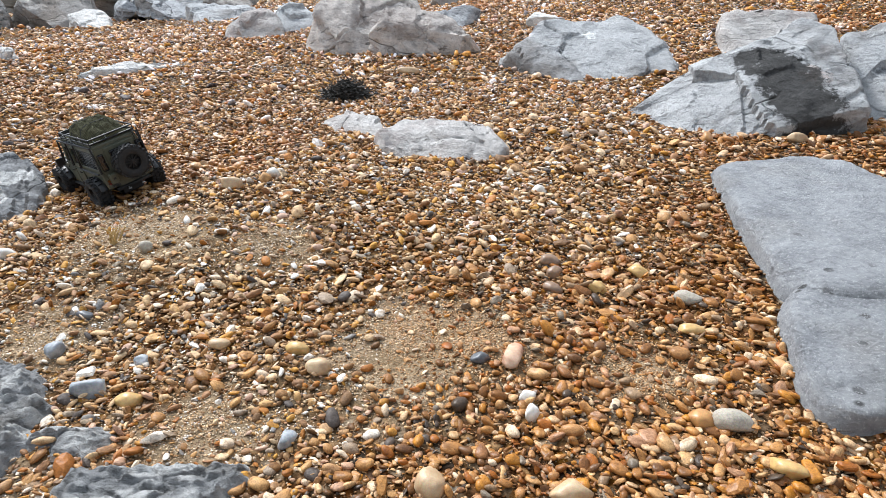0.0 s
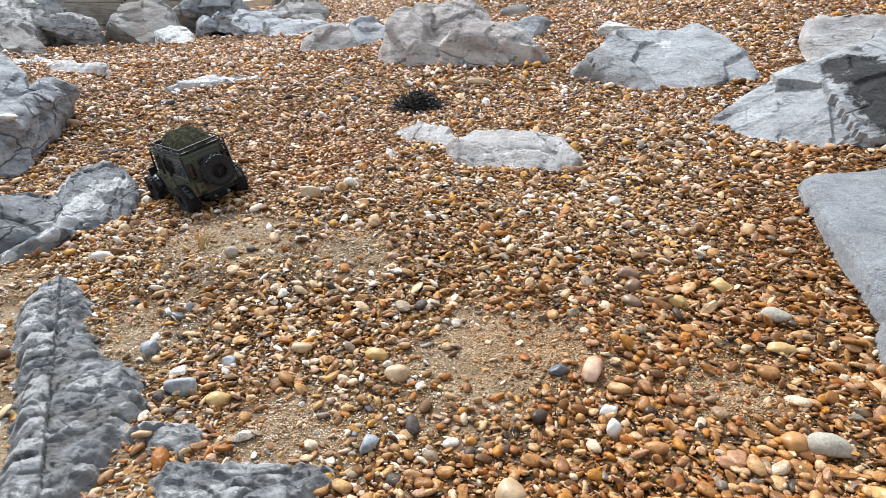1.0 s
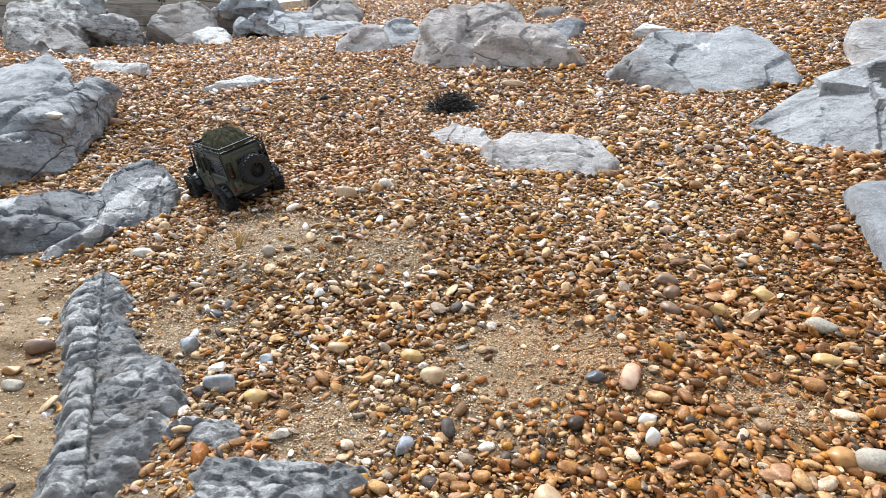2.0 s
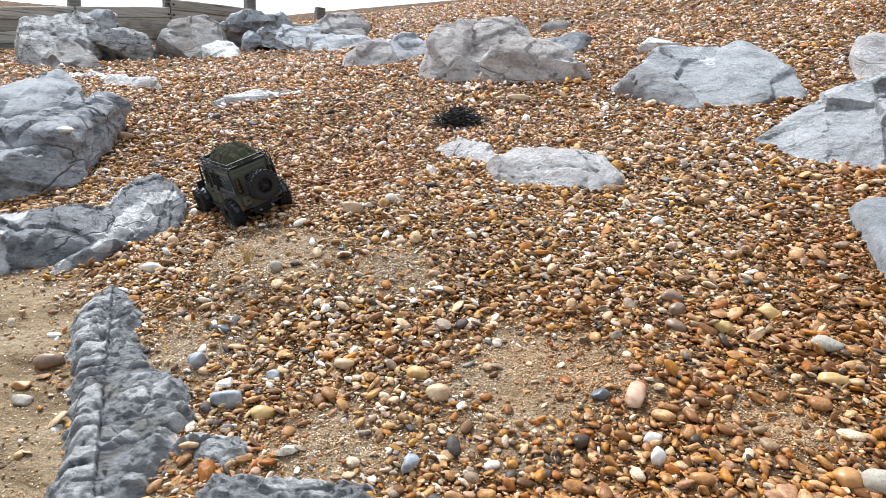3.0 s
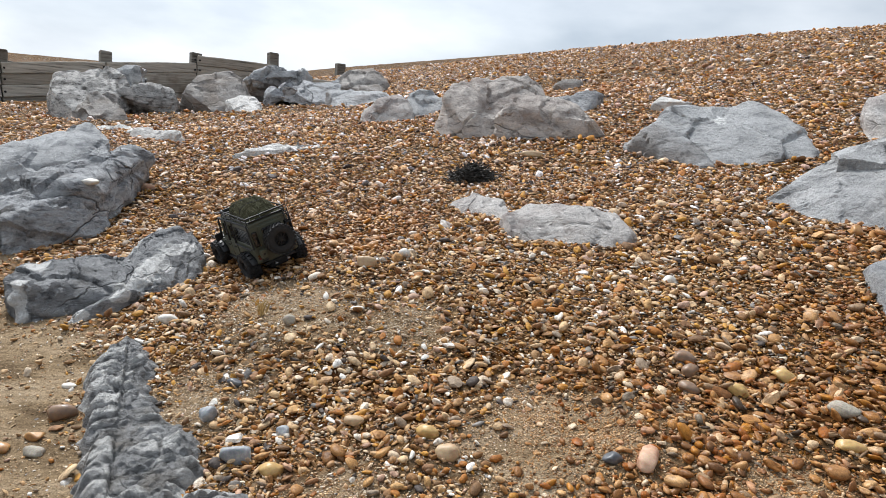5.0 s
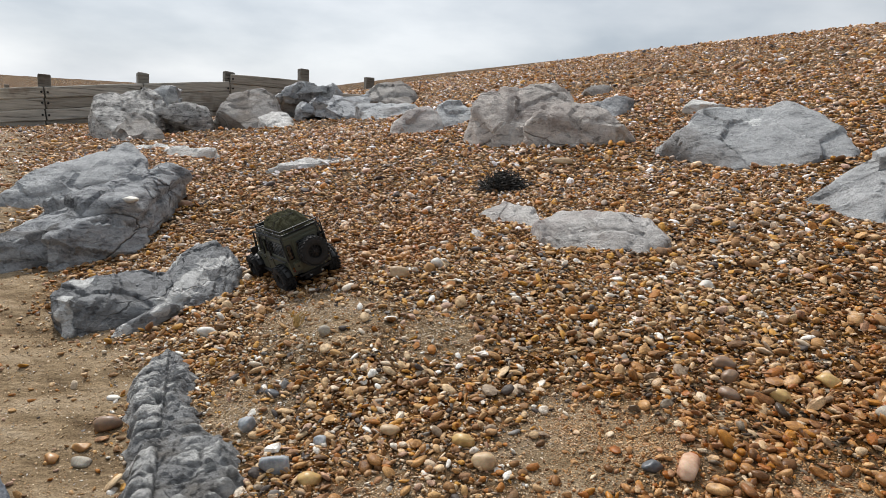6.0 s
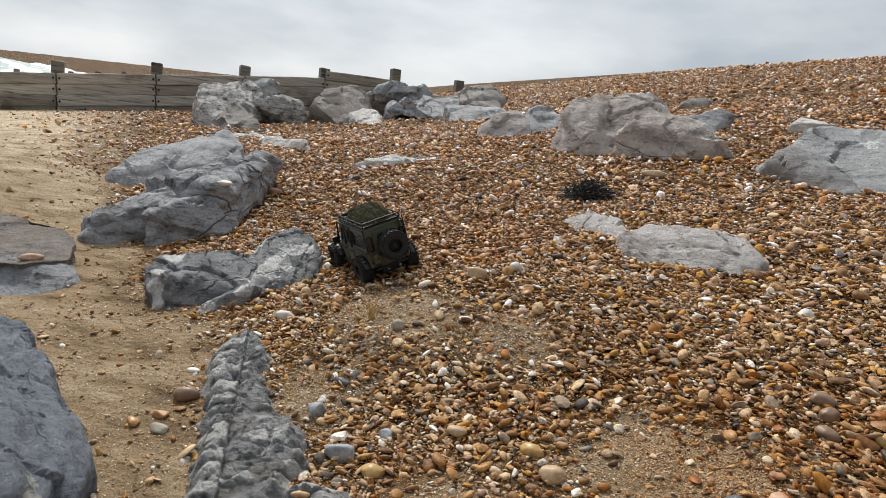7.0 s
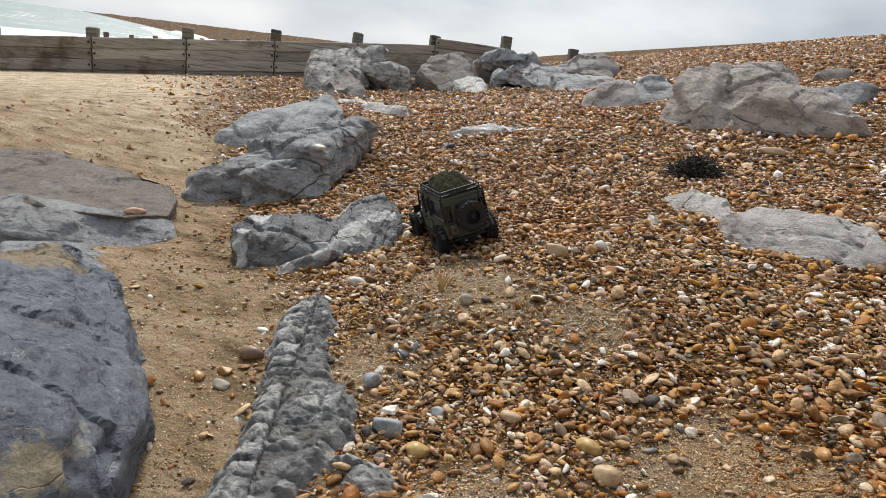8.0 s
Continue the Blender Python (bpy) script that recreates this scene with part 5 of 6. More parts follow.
STONES = [
    ("flat pinkish pointed stone with orange blotches", PINK_STONE, 0.165, 1.165, 0.125, 0.07, 0.035, 80, 1, "broken"),
    ("smooth yellow pebble at the edge of the sand", YELLOW_STONE, -0.565, 1.03, 0.062, 0.045, 0.035, 10, 2, "round"),
    ("blue-grey stone with a white face", SLATE_STONE, -0.655, 1.06, 0.085, 0.065, 0.055, 20, 3, "broken"),
    ("large rounded speckled grey cobble", GRANITE_STONE, 0.54, 0.975, 0.088, 0.068, 0.05, 0, 4, "round"),
    ("orange pebble beside a speckled cobble", ORANGE_STONE, 0.488, 0.985, 0.058, 0.048, 0.04, 40, 5, "round"),
    ("honey-coloured oval pebble on shingle", YELLOW_STONE, -0.278, 1.185, 0.064, 0.045, 0.04, -10, 6, "round"),
    ("tan rounded pebble on shingle", TAN_STONE, -0.225, 1.125, 0.062, 0.055, 0.045, 30, 7, "round"),
    ("dark grey flint pebble on shingle", DARK_STONE, -0.80, 1.30, 0.045, 0.034, 0.028, 0, 8, "round"),
    ("dark flint pebble on sandy shingle", DARK_STONE, 0.10, 1.15, 0.05, 0.036, 0.03, 20, 9, "round"),
    ("white oval pebble standing on edge", WHITE_STONE, 0.192, 0.992, 0.036, 0.03, 0.045, 60, 10, "round"),
    ("grey and white mottled stone", WHITE_STONE, 0.187, 1.04, 0.05, 0.045, 0.035, 15, 11, "broken"),
    ("dull grey-brown pebble in shingle", BROWN_STONE, 0.27, 1.425, 0.062, 0.04, 0.035, -30, 12, "round"),
    ("smooth brown oval pebble on shingle", BROWN_STONE, 0.276, 1.56, 0.072, 0.05, 0.04, 0, 13, "round"),
    ("bright yellow flint stone in shingle", YELLOW_STONE, 0.496, 1.51, 0.078, 0.05, 0.045, -25, 14, "broken"),
    ("yellowish broken flint in shingle", YELLOW_STONE, 0.385, 1.43, 0.064, 0.045, 0.04, 0, 15, "broken"),
    ("grey-brown flat stone in shingle", GRANITE_STONE, 0.571, 1.365, 0.08, 0.055, 0.04, -20, 16, "round"),
    ("long yellow pebble lying flat", YELLOW_STONE, 0.552, 1.25, 0.07, 0.035, 0.03, 0, 17, "round"),
    ("pale oval pebble on sandy shingle", WHITE_STONE, -1.195, 1.605, 0.075, 0.048, 0.04, 10, 18, "round"),
    ("round grey-brown pebble on sand", GRANITE_STONE, -0.786, 1.57, 0.044, 0.042, 0.04, 0, 19, "round"),
    ("squarish white stone on shingle", WHITE_STONE, -0.597, 2.10, 0.062, 0.05, 0.05, 20, 20, "broken"),
    ("white flat chip of stone", WHITE_STONE, -0.62, 1.67, 0.05, 0.035, 0.02, 15, 21, "broken"),
    ("white stone beside a clump of seaweed", WHITE_STONE, -0.675, 3.42, 0.075, 0.06, 0.06, 0, 22, "broken"),
    ("tan block of stone in the shingle", TAN_STONE, -0.70, 1.985, 0.11, 0.06, 0.055, 5, 23, "broken"),
    ("flat tan stone lying on shingle", TAN_STONE, -0.313, 3.87, 0.15, 0.08, 0.06, 5, 24, "round"),
    ("large brown pebble on sand", BROWN_STONE, -1.162, 1.145, 0.075, 0.055, 0.05, 20, 25, "round"),
    ("orange-brown pebble on sand", ORANGE_STONE, -1.155, 1.06, 0.06, 0.04, 0.03, 0, 26, "broken"),
    ("pale greenish flat stone on sand", GRANITE_STONE, -1.11, 1.01, 0.062, 0.042, 0.026, -5, 27, "round"),
    ("orange pebble on sand", ORANGE_STONE, -1.19, 1.01, 0.045, 0.035, 0.025, -15, 28, "round"),
    ("white pebble on shingle", WHITE_STONE, 0.293, 2.05, 0.056, 0.04, 0.035, 0, 29, "round"),
    ("white chip of stone on sand", WHITE_STONE, -1.25, 1.27, 0.04, 0.03, 0.015, 30, 31, "broken"),
    ("orange stone by a grey rock", ORANGE_STONE, 0.98, 2.52, 0.085, 0.06, 0.055, 5, 32, "broken"),
    ("tan rounded stone by a grey rock", TAN_STONE, 1.30, 2.48, 0.085, 0.055, 0.05, 0, 33, "round"),
    ("reddish-brown stone at a rock's foot", PINK_STONE, -2.48, 3.22, 0.13, 0.07, 0.06, 10, 34, "round"),
    ("brown pebble on sandy shingle", BROWN_STONE, 0.285, 1.50, 0.06, 0.045, 0.04, 50, 35, "round"),
    ("slate-blue pebble in shingle", SLATE_STONE, -0.235, 0.93, 0.055, 0.04, 0.035, 70, 36, "broken"),
    ("slate-blue pebble beside the rock ledge", SLATE_STONE, -0.80, 1.18, 0.06, 0.05, 0.05, 10, 37, "broken"),
    ("dark blue-grey pebble beside sand", SLATE_STONE, -0.60, 1.16, 0.045, 0.035, 0.03, 0, 38, "round"),
    ("pale pebble on sandy shingle", TAN_STONE, -0.45, 1.20, 0.055, 0.04, 0.03, 15, 39, "round"),
    ("large tan pebble in shingle", TAN_STONE, 0.02, 0.84, 0.07, 0.06, 0.05, 80, 40, "round"),
    ("yellow-brown stone in wet shingle", YELLOW_STONE, 0.58, 0.86, 0.09, 0.06, 0.04, -40, 41, "broken"),
    ("yellowish stone in shingle", TAN_STONE, 0.24, 0.82, 0.08, 0.055, 0.045, 10, 42, "round"),
]
for label, material, x, y, length, width, height, turn, seed, kind in STONES:
    big_stone(label, material, x, y, length * 0.85, width * 0.85, height * 0.85, turn, seed, kind)

big_stone("white flat pebble lying on a grey rock", WHITE_STONE, -2.322, 2.60, 0.085, 0.065, 0.035, 0, 30, "round", 0.3, 0.234)
big_stone("reddish-brown flat pebble lying on the flat rock", PINK_STONE, -2.40, 1.62, 0.085, 0.05, 0.03, 60, 44, "round", 0.3, -0.005)


def build_weed():
    """A tangle of dry black seaweed strands."""
    rng = random.Random(5)
    bm = bmesh.new()
    cx, cy = -0.60, 3.42
    for _ in range(800):
        a, r = rng.uniform(0, 6.28), 0.115 * rng.random() ** 0.7
        p = Vector((cx + r * math.cos(a) * 1.0, cy + r * math.sin(a) * 0.75, 0))
        p.z = level(p.x, p.y) + rng.uniform(0.003, 0.10) * (1 - r / 0.14)
        way = Vector((rng.uniform(-1, 1), rng.uniform(-1, 1), rng.uniform(-0.2, 0.5))).normalized()
        points = [p.copy()]
        for _ in range(3):
            way = (way + Vector((rng.uniform(-0.7, 0.7), rng.uniform(-0.7, 0.7), rng.uniform(-0.5, 0.2)))).normalized()
            p = p + way * 0.02
            p.z = max(p.z, level(p.x, p.y) + 0.004)
            points.append(p.copy())
        for s, e in zip(points, points[1:]):
            rod(bm, s, e, 0.0022, 4)
    return tagged(mesh_object("seaweed", bm, WEED, False), "clump of dry black seaweed lying on shingle", "seaweed")


build_weed()


def build_straw(cx, cy, tall, seed):
    rng = random.Random(seed)
    bm = bmesh.new()
    for _ in range(7):
        a = Vector((cx + rng.uniform(-0.012, 0.012), cy + rng.uniform(-0.012, 0.012), 0))
        a.z = level(a.x, a.y) - 0.01
        b = a + Vector((rng.uniform(-0.02, 0.02), rng.uniform(-0.02, 0.02), tall * rng.uniform(0.6, 1.0)))
        c = b + Vector((rng.uniform(-0.015, 0.015), rng.uniform(-0.015, 0.015), tall * 0.3))
        rod(bm, a, b, 0.0032, 5)
        rod(bm, b, c, 0.002, 5)
    return tagged(mesh_object("straw_tuft", bm, STRAW, False), "small tuft of dry yellow straw in the sand", "straw")


build_straw(-0.902, 1.622, 0.05, 3)


# ---- model car ----
# local axes: x ahead, y to the left, z up; the origin lies on the ground under the middle of the wheelbase
CAR_POSE = pose(-1.165, 2.129, 0.123) @ pose(0, 0, 0, 0, 0, 139.2) @ pose(0, 0, 0, 0, 4.6, 0) @ pose(0, 0, 0, -20.2, 0, 0) @ Matrix.Scale(0.9, 4)


def outline_solid(bm, profile, y0, y1):
    """A side outline (x, z) drawn out from y0 to y1."""
    a = [bm.verts.new((x, y0, z)) for x, z in profile]
    b = [bm.verts.new((x, y1, z)) for x, z in profile]
    n = len(profile)
    bm.faces.new(a)
    bm.faces.new(b[::-1])
    for i in range(n):
        bm.faces.new((a[i], b[i], b[(i + 1) % n], a[(i + 1) % n]))
    bmesh.ops.recalc_face_normals(bm, faces=bm.faces[:])


def bevel_all(bm, offset, segments=2, sharp=0.5):
    edges = [e for e in bm.edges if len(e.link_faces) == 2 and e.calc_face_angle() > sharp]
    bmesh.ops.bevel(bm, geom=edges, offset=offset, segments=segments, profile=0.6, affect="EDGES")


def slab(profile, y0, y1, bevel=0.0):
    bm = bmesh.new()
    outline_solid(bm, profile, y0, y1)
    if bevel:
        bevel_all(bm, bevel)
    return bm


def panel(size, at, bevel=0.002, turn=(0, 0, 0)):
    bm = bmesh.new()
    box(bm, size, pose(*at, *turn), bevel)
    return bm


def lathe(bm, profile, sides, m=Matrix.Identity(4)):
    """Turns (radius, y) round the y axis."""
    rings = []
    for k in range(sides):
        a = 2 * math.pi * k / sides
        rings.append([bm.verts.new(m @ Vector((r * math.cos(a), y, r * math.sin(a)))) for r, y in profile])
    for k in range(sides):
        p, q = rings[k], rings[(k + 1) % sides]
        for i in range(len(profile) - 1):
            bm.faces.new((p[i], q[i], q[i + 1], p[i + 1]))


def build_wheel(name, parent, at, side, turn=0.0):
    """A lugged tyre on a ten-spoke black rim; side: +1 faces to the left."""
    bm = bmesh.new()
    w, r = 0.046, 0.0585
    lathe(bm, [(0.029, -w * 0.42), (0.034, -w * 0.5), (0.049, -w * 0.52), (0.0545, -w * 0.44), (0.0555, 0), (0.0545, w * 0.44), (0.049, w * 0.52), (0.034, w * 0.5), (0.029, w * 0.42)], 40)
    bmesh.ops.recalc_face_normals(bm, faces=bm.faces[:])
    wheel = part(name, bm, RUBBER, parent, "knobbly black off-road tyre on a black rim", True)
    wheel.matrix_local = pose(*at) @ (pose(0, 0, 0, 0, 0, 180) if side < 0 else Matrix.Identity(4)) @ pose(0, 0, 0, 0, turn, 0)
    lugs = bmesh.new()
    for k in range(22):
        a = 2 * math.pi * k / 22
        for row, (y, wide) in enumerate(((-0.0195, 0.011), (-0.0065, 0.010), (0.0065, 0.010), (0.0195, 0.011))):
            b = a + (0.5 if row % 2 else 0) * 2 * math.pi / 22
            box(lugs, (0.0055, wide, 0.0105), pose(0, 0, 0, 0, -math.degrees(b), 0) @ pose(0.0562, y, 0, (18 if y > 0 else -18), 0, 0), 0.0008)
    part("tread", lugs, RUBBER, wheel)
    rim = bmesh.new()
    lathe(rim, [(0.0295, 0.021), (0.0275, 0.021), (0.0255, 0.013), (0.0245, -0.018), (0.0295, -0.02)], 32)
    lathe(rim, [(0.0001, 0.006), (0.0255, 0.005)], 32)
    for k in range(10):
        box(rim, (0.021, 0.006, 0.0042), pose(0, 0, 0, 0, 36 * k, 0) @ pose(0.0150, 0.011, 0, 0, 0, -10), 0.001)
    rod(rim, (0, 0.004, 0), (0, 0.018, 0), 0.0062, 10)
    bmesh.ops.recalc_face_normals(rim, faces=rim.faces[:])
    part("rim", rim, BLACK, wheel)
    return wheel


def body_shape(bm):
    """Draws the body in to its true width and height over the wheels."""
    for v in bm.verts:
        side = abs(v.co.y)
        side = side * 0.85 if side < 0.1 else 0.085 + (side - 0.1) * 1.5
        v.co.y = math.copysign(side, v.co.y)
        z = v.co.z - 0.028
        v.co.z = z if z < 0.06 else 0.06 + 0.75 * (z - 0.06) if z < 0.16 else 0.135 + 1.35 * (z - 0.16) if z < 0.232 else z


def body_part(name, bm, material, parent, label="", smooth_faces=False):
    body_shape(bm)
    return part(name, bm, material, parent, label, smooth_faces)


def build_car():
    car = tagged(new("model_car"), "olive green radio-controlled off-road car with a netted roof load, dusty", "model car")
    half = 0.100
    # chassis and body
    body_part("chassis", panel((0.44, 0.09, 0.03), (0.0, 0, 0.075), 0.006), BLACK, car)
    for x in (0.162, -0.162):
        bm = bmesh.new()
        rod(bm, (x, -0.09, 0.0585), (x, 0.09, 0.0585), 0.009, 10)
        bmesh.ops.create_uvsphere(bm, u_segments=12, v_segments=8, radius=0.021, matrix=pose(x, 0.015, 0.0585))
        part("axle", bm, BLACK, car)
        for y in (0.06, -0.06):
            shock = bmesh.new()
            rod(shock, (x, y, 0.06), (x * 0.93, y * 0.85, 0.12), 0.007, 10)
            part("shock_absorber", shock, BLACK, car)
    lower = slab([(0.245, 0.112), (0.247, 0.168), (0.115, 0.182), (0.10, 0.186), (-0.238, 0.186), (-0.240, 0.112), (-0.222, 0.098), (-0.21, 0.135), (-0.118, 0.135), (-0.098, 0.088), (0.098, 0.088), (0.118, 0.138), (0.21, 0.138), (0.224, 0.112)], -half, half, 0.004)
    body = body_part("body", lower, PAINT, car, "olive green painted body shell")
    bonnet = slab([(0.243, 0.166), (0.241, 0.180), (0.118, 0.194), (0.105, 0.184)], -0.066, 0.066, 0.004)
    body_part("bonnet", bonnet, PAINT, car)
    for y in (0.04, -0.04):
        bm = bmesh.new()
        box(bm, (0.075, 0.028, 0.003), pose(0.18, y * 2.05, 0.1765, 0, 6.2, 0), 0.001)
        body_part("wing_plate", bm, BLACK, car, "black chequered wing plate")
    tools = bmesh.new()
    rod(tools, (0.13, 0.03, 0.198), (0.215, 0.03, 0.189), 0.0025)
    box(tools, (0.026, 0.018, 0.004), pose(0.222, 0.03, 0.188, 0, 6, 0), 0.001)
    rod(tools, (0.14, -0.02, 0.197), (0.21, -0.02, 0.190), 0.002)
    body_part("bonnet_tools", tools, BLACK, car, "black shovel and axe fixed on the bonnet")
    # cabin: pillars, waist and roof round real window openings
    cabin = bmesh.new()
    slant = 0.008
    for side in (1, -1):
        for x, wide in ((0.082, 0.012), (0.012, 0.014), (-0.058, 0.014), (-0.226, 0.022)):
            box(cabin, (wide, 0.006, 0.066), pose(x, side * (half - 0.006), 0.217, side * 6, -12 if x > 0.05 else 0, 0), 0.0015)
        box(cabin, (0.325, 0.006, 0.014), pose(-0.073, side * (half - 0.003), 0.190, side * 3, 0, 0), 0.0015)
        box(cabin, (0.315, 0.007, 0.014), pose(-0.078, side * (half - 0.010), 0.245, side * 7, 0, 0), 0.002)
    box(cabin, (0.007, 0.188, 0.016), pose(0.078, 0, 0.246, 0, -20, 0), 0.002)
    box(cabin, (0.007, 0.19, 0.012), pose(0.102, 0, 0.190, 0, -20, 0), 0.002)
    for y in (0.088, 0, -0.088):
        box(cabin, (0.007, 0.010, 0.062), pose(0.092, y, 0.218, 0, -20, 0), 0.0015)
    box(cabin, (0.004, 0.186, 0.070), pose(-0.2365, 0, 0.216), 0.001)
    body_part("cabin", cabin, PAINT, car)
    roof = slab([(0.082, 0.251), (0.070, 0.264), (-0.225, 0.268), (-0.237, 0.258), (-0.237, 0.250)], -0.092, 0.092, 0.006)
    roof_ob = body_part("roof", roof, PAINT, car)
    body_part("light_bar", panel((0.014, 0.17, 0.012), (0.078, 0, 0.272), 0.003), BLACK, roof_ob, "black light bar across the roof's front")
    for side in (1, -1):
        for x in (-0.02, -0.075):
            body_part("roof_light_window", panel((0.036, 0.003, 0.007), (x, side * 0.0945, 0.2585), 0.001), GLASS_DARK, roof_ob)
    # windows
    for side in (1, -1):
        for x, wide in ((0.047, 0.056), (-0.023, 0.056)):
            body_part("side_window", panel((wide, 0.002, 0.046), (x, side * (half - 0.0085), 0.217), 0.0, (side * 6, 0, 0)), GLASS_DARK, car)
        mesh = bmesh.new()
        box(mesh, (0.154, 0.002, 0.048), pose(-0.141, side * (half - 0.0085), 0.217, side * 6, 0, 0))
        rear = body_part("rear_side_window", mesh, GLASS_DARK, car)
        grid = bmesh.new()
        for k in range(9):
            z = 0.197 + 0.005 * k
            rod(grid, (-0.214, side * (half - 0.0035 - (z - 0.19) * 0.1), z), (-0.068, side * (half - 0.0035 - (z - 0.19) * 0.1), z), 0.0007, 4)
        for z in (0.192, 0.241):
            rod(grid, (-0.218, side * (half - (z - 0.19) * 0.1 - 0.002), z), (-0.064, side * (half - (z - 0.19) * 0.1 - 0.002), z), 0.0018, 6)
        for x in (-0.218, -0.064):
            rod(grid, (x, side * (half - 0.002), 0.192), (x, side * (half - 0.007), 0.241), 0.0018, 6)
        body_part("window_guard", grid, BLACK, rear, "black wire guard over the window")
    body_part("windscreen", panel((0.002, 0.168, 0.052), (0.091, 0, 0.218), 0.0, (0, -20, 0)), GLASS_DARK, car)
    # doors, handles, hinges
    for side in (1, -1):
        for x in (0.047, -0.023):
            door = body_part("door", panel((0.066, 0.003, 0.082), (x, side * (half + 0.0012), 0.142), 0.0012), PAINT, car)
            body_part("door_handle", panel((0.017, 0.004, 0.0045), (x - 0.014, side * (half + 0.004), 0.166), 0.001), BLACK, door, "black door handle")
            for z in (0.115, 0.176):
                body_part("hinge", panel((0.007, 0.003, 0.006), (x + 0.032, side * (half + 0.003), z), 0.0008), BLACK, door)
        body_part("sill_bar", panel((0.19, 0.012, 0.008), (0.0, side * (half + 0.002), 0.088), 0.003), BLACK, car, "black rock slider under the doors")
        mirror = bmesh.new()
        box(mirror, (0.006, 0.018, 0.024), pose(0.088, side * (half + 0.016), 0.198), 0.002)
        rod(mirror, (0.088, side * half, 0.193), (0.088, side * (half + 0.01), 0.195), 0.002)
        body_part("mirror", mirror, BLACK, car)
        # wheel arch flares with slots
        for x in (0.162, -0.162):
            arch = bmesh.new()
            last = None
            for k in range(15):
                a = math.radians(18 + 144 * k / 14)
                ring = []
                for r, y in ((0.062, half - 0.004), (0.073, half - 0.004), (0.0735, half + 0.008), (0.070, half + 0.017), (0.064, half + 0.016)):
                    ring.append(arch.verts.new((x + r * math.cos(a) * 1.04, side * y, 0.0905 + r * math.sin(a))))
                if last:
                    for i in range(5):
                        arch.faces.new((last[i], last[(i + 1) % 5], ring[(i + 1) % 5], ring[i]))
                last = ring
            bmesh.ops.recalc_face_normals(arch, faces=arch.faces[:])
            flare = body_part("wheel_arch", arch, BLACK, car, "black slotted wheel arch flare", True)
            slots = bmesh.new()
            for k in range(6):
                a = math.radians(45 + 90 * k / 5)
                box(slots, (0.003, 0.010, 0.006), pose(x + 0.0745 * math.cos(a) * 1.04, side * (half + 0.010), 0.0905 + 0.0735 * math.sin(a), 0, 90 - math.degrees(a), 0))
            body_part("slot", slots, GLASS_DARK, flare)
    # wheels
    for x in (0.162, -0.162):
        for side in (1, -1):
            build_wheel("wheel", car, (x, side * 0.101, 0.0585), side, 13 * x * 100)
    # tail: door, window, spare, can, lamps, bumper
    door = body_part("tail_door", panel((0.004, 0.125, 0.145), (-0.2415, -0.008, 0.176), 0.002), PAINT, car)
    body_part("tail_window", panel((0.003, 0.095, 0.042), (-0.2435, -0.008, 0.218), 0.004), GLASS_DARK, door)
    for y in (0.077, -0.084):
        body_part("quarter_window", panel((0.003, 0.024, 0.045), (-0.2405, y, 0.215), 0.004), GLASS_DARK, car)
    carrier = bmesh.new()
    box(carrier, (0.016, 0.03, 0.03), pose(-0.250, -0.014, 0.165), 0.002)
    body_part("spare_carrier", carrier, BLACK, door)
    spare = build_wheel("spare_wheel", car, (-0.277, -0.012, 0.150), 1)
    spare.matrix_local = pose(-0.277, -0.012, 0.150, 0, 0, 90)
    can = body_part("fuel_can", panel((0.020, 0.030, 0.046), (-0.256, 0.070, 0.158), 0.003), PAINT, car, "olive fuel can strapped to the tail")
    handle = bmesh.new()
    for y in (0.061, 0.070, 0.079):
        rod(handle, (-0.262, y, 0.184), (-0.250, y, 0.184), 0.0014)
        rod(handle, (-0.250, y, 0.184), (-0.250, y, 0.180), 0.0014)
        rod(handle, (-0.262, y, 0.184), (-0.262, y, 0.180), 0.0014)
    body_part("handle", handle, PAINT, can)
    body_part("can_badge", panel((0.002, 0.010, 0.010), (-0.2668, 0.070, 0.16), 0.001), BLACK, can)
    for side in (1, -1):
        for z, lens in ((0.135, RED_LENS), (0.149, AMBER_LENS)):
            lamp = bmesh.new()
            rod(lamp, (-0.240, side * 0.088, z), (-0.247, side * 0.088, z), 0.0055, 12)
            body_part("tail_lamp", lamp, lens, car, "small round tail lamp")
        for z in (0.15,):
            lamp = bmesh.new()
            rod(lamp, (0.245, side * 0.075, z), (0.252, side * 0.075, z), 0.014, 16)
            body_part("headlight", lamp, CLEAR_LENS, car, "round clear headlight")
    plate = body_part("tail_plate", panel((0.002, 0.034, 0.011), (-0.2435, 0.066, 0.118), 0.0005), PLATE, car, "small pale plate")
    marks = bmesh.new()
    for k in range(5):
        box(marks, (0.001, 0.0038, 0.006), pose(-0.245, 0.054 + 0.006 * k, 0.118))
    body_part("plate_marks", marks, BLACK, plate)
    body_part("grille", panel((0.004, 0.10, 0.04), (0.247, 0, 0.145), 0.002), BLACK, car)
    rear_bumper = bmesh.new()
    box(rear_bumper, (0.014, 0.15, 0.014), pose(-0.246, 0, 0.098), 0.003)
    bumper = body_part("rear_bumper", rear_bumper, BLACK, car)
    for y in (0.03, -0.03):
        hitch = bmesh.new()
        rod(hitch, (-0.25, y, 0.094), (-0.262, y, 0.088), 0.003)
        rod(hitch, (-0.262, y - 0.006, 0.088), (-0.262, y + 0.006, 0.088), 0.003)
        body_part("shackle", hitch, STEEL, bumper, "bright steel recovery shackle")
    front = bmesh.new()
    box(front, (0.022, 0.17, 0.018), pose(0.262, 0, 0.105), 0.004)
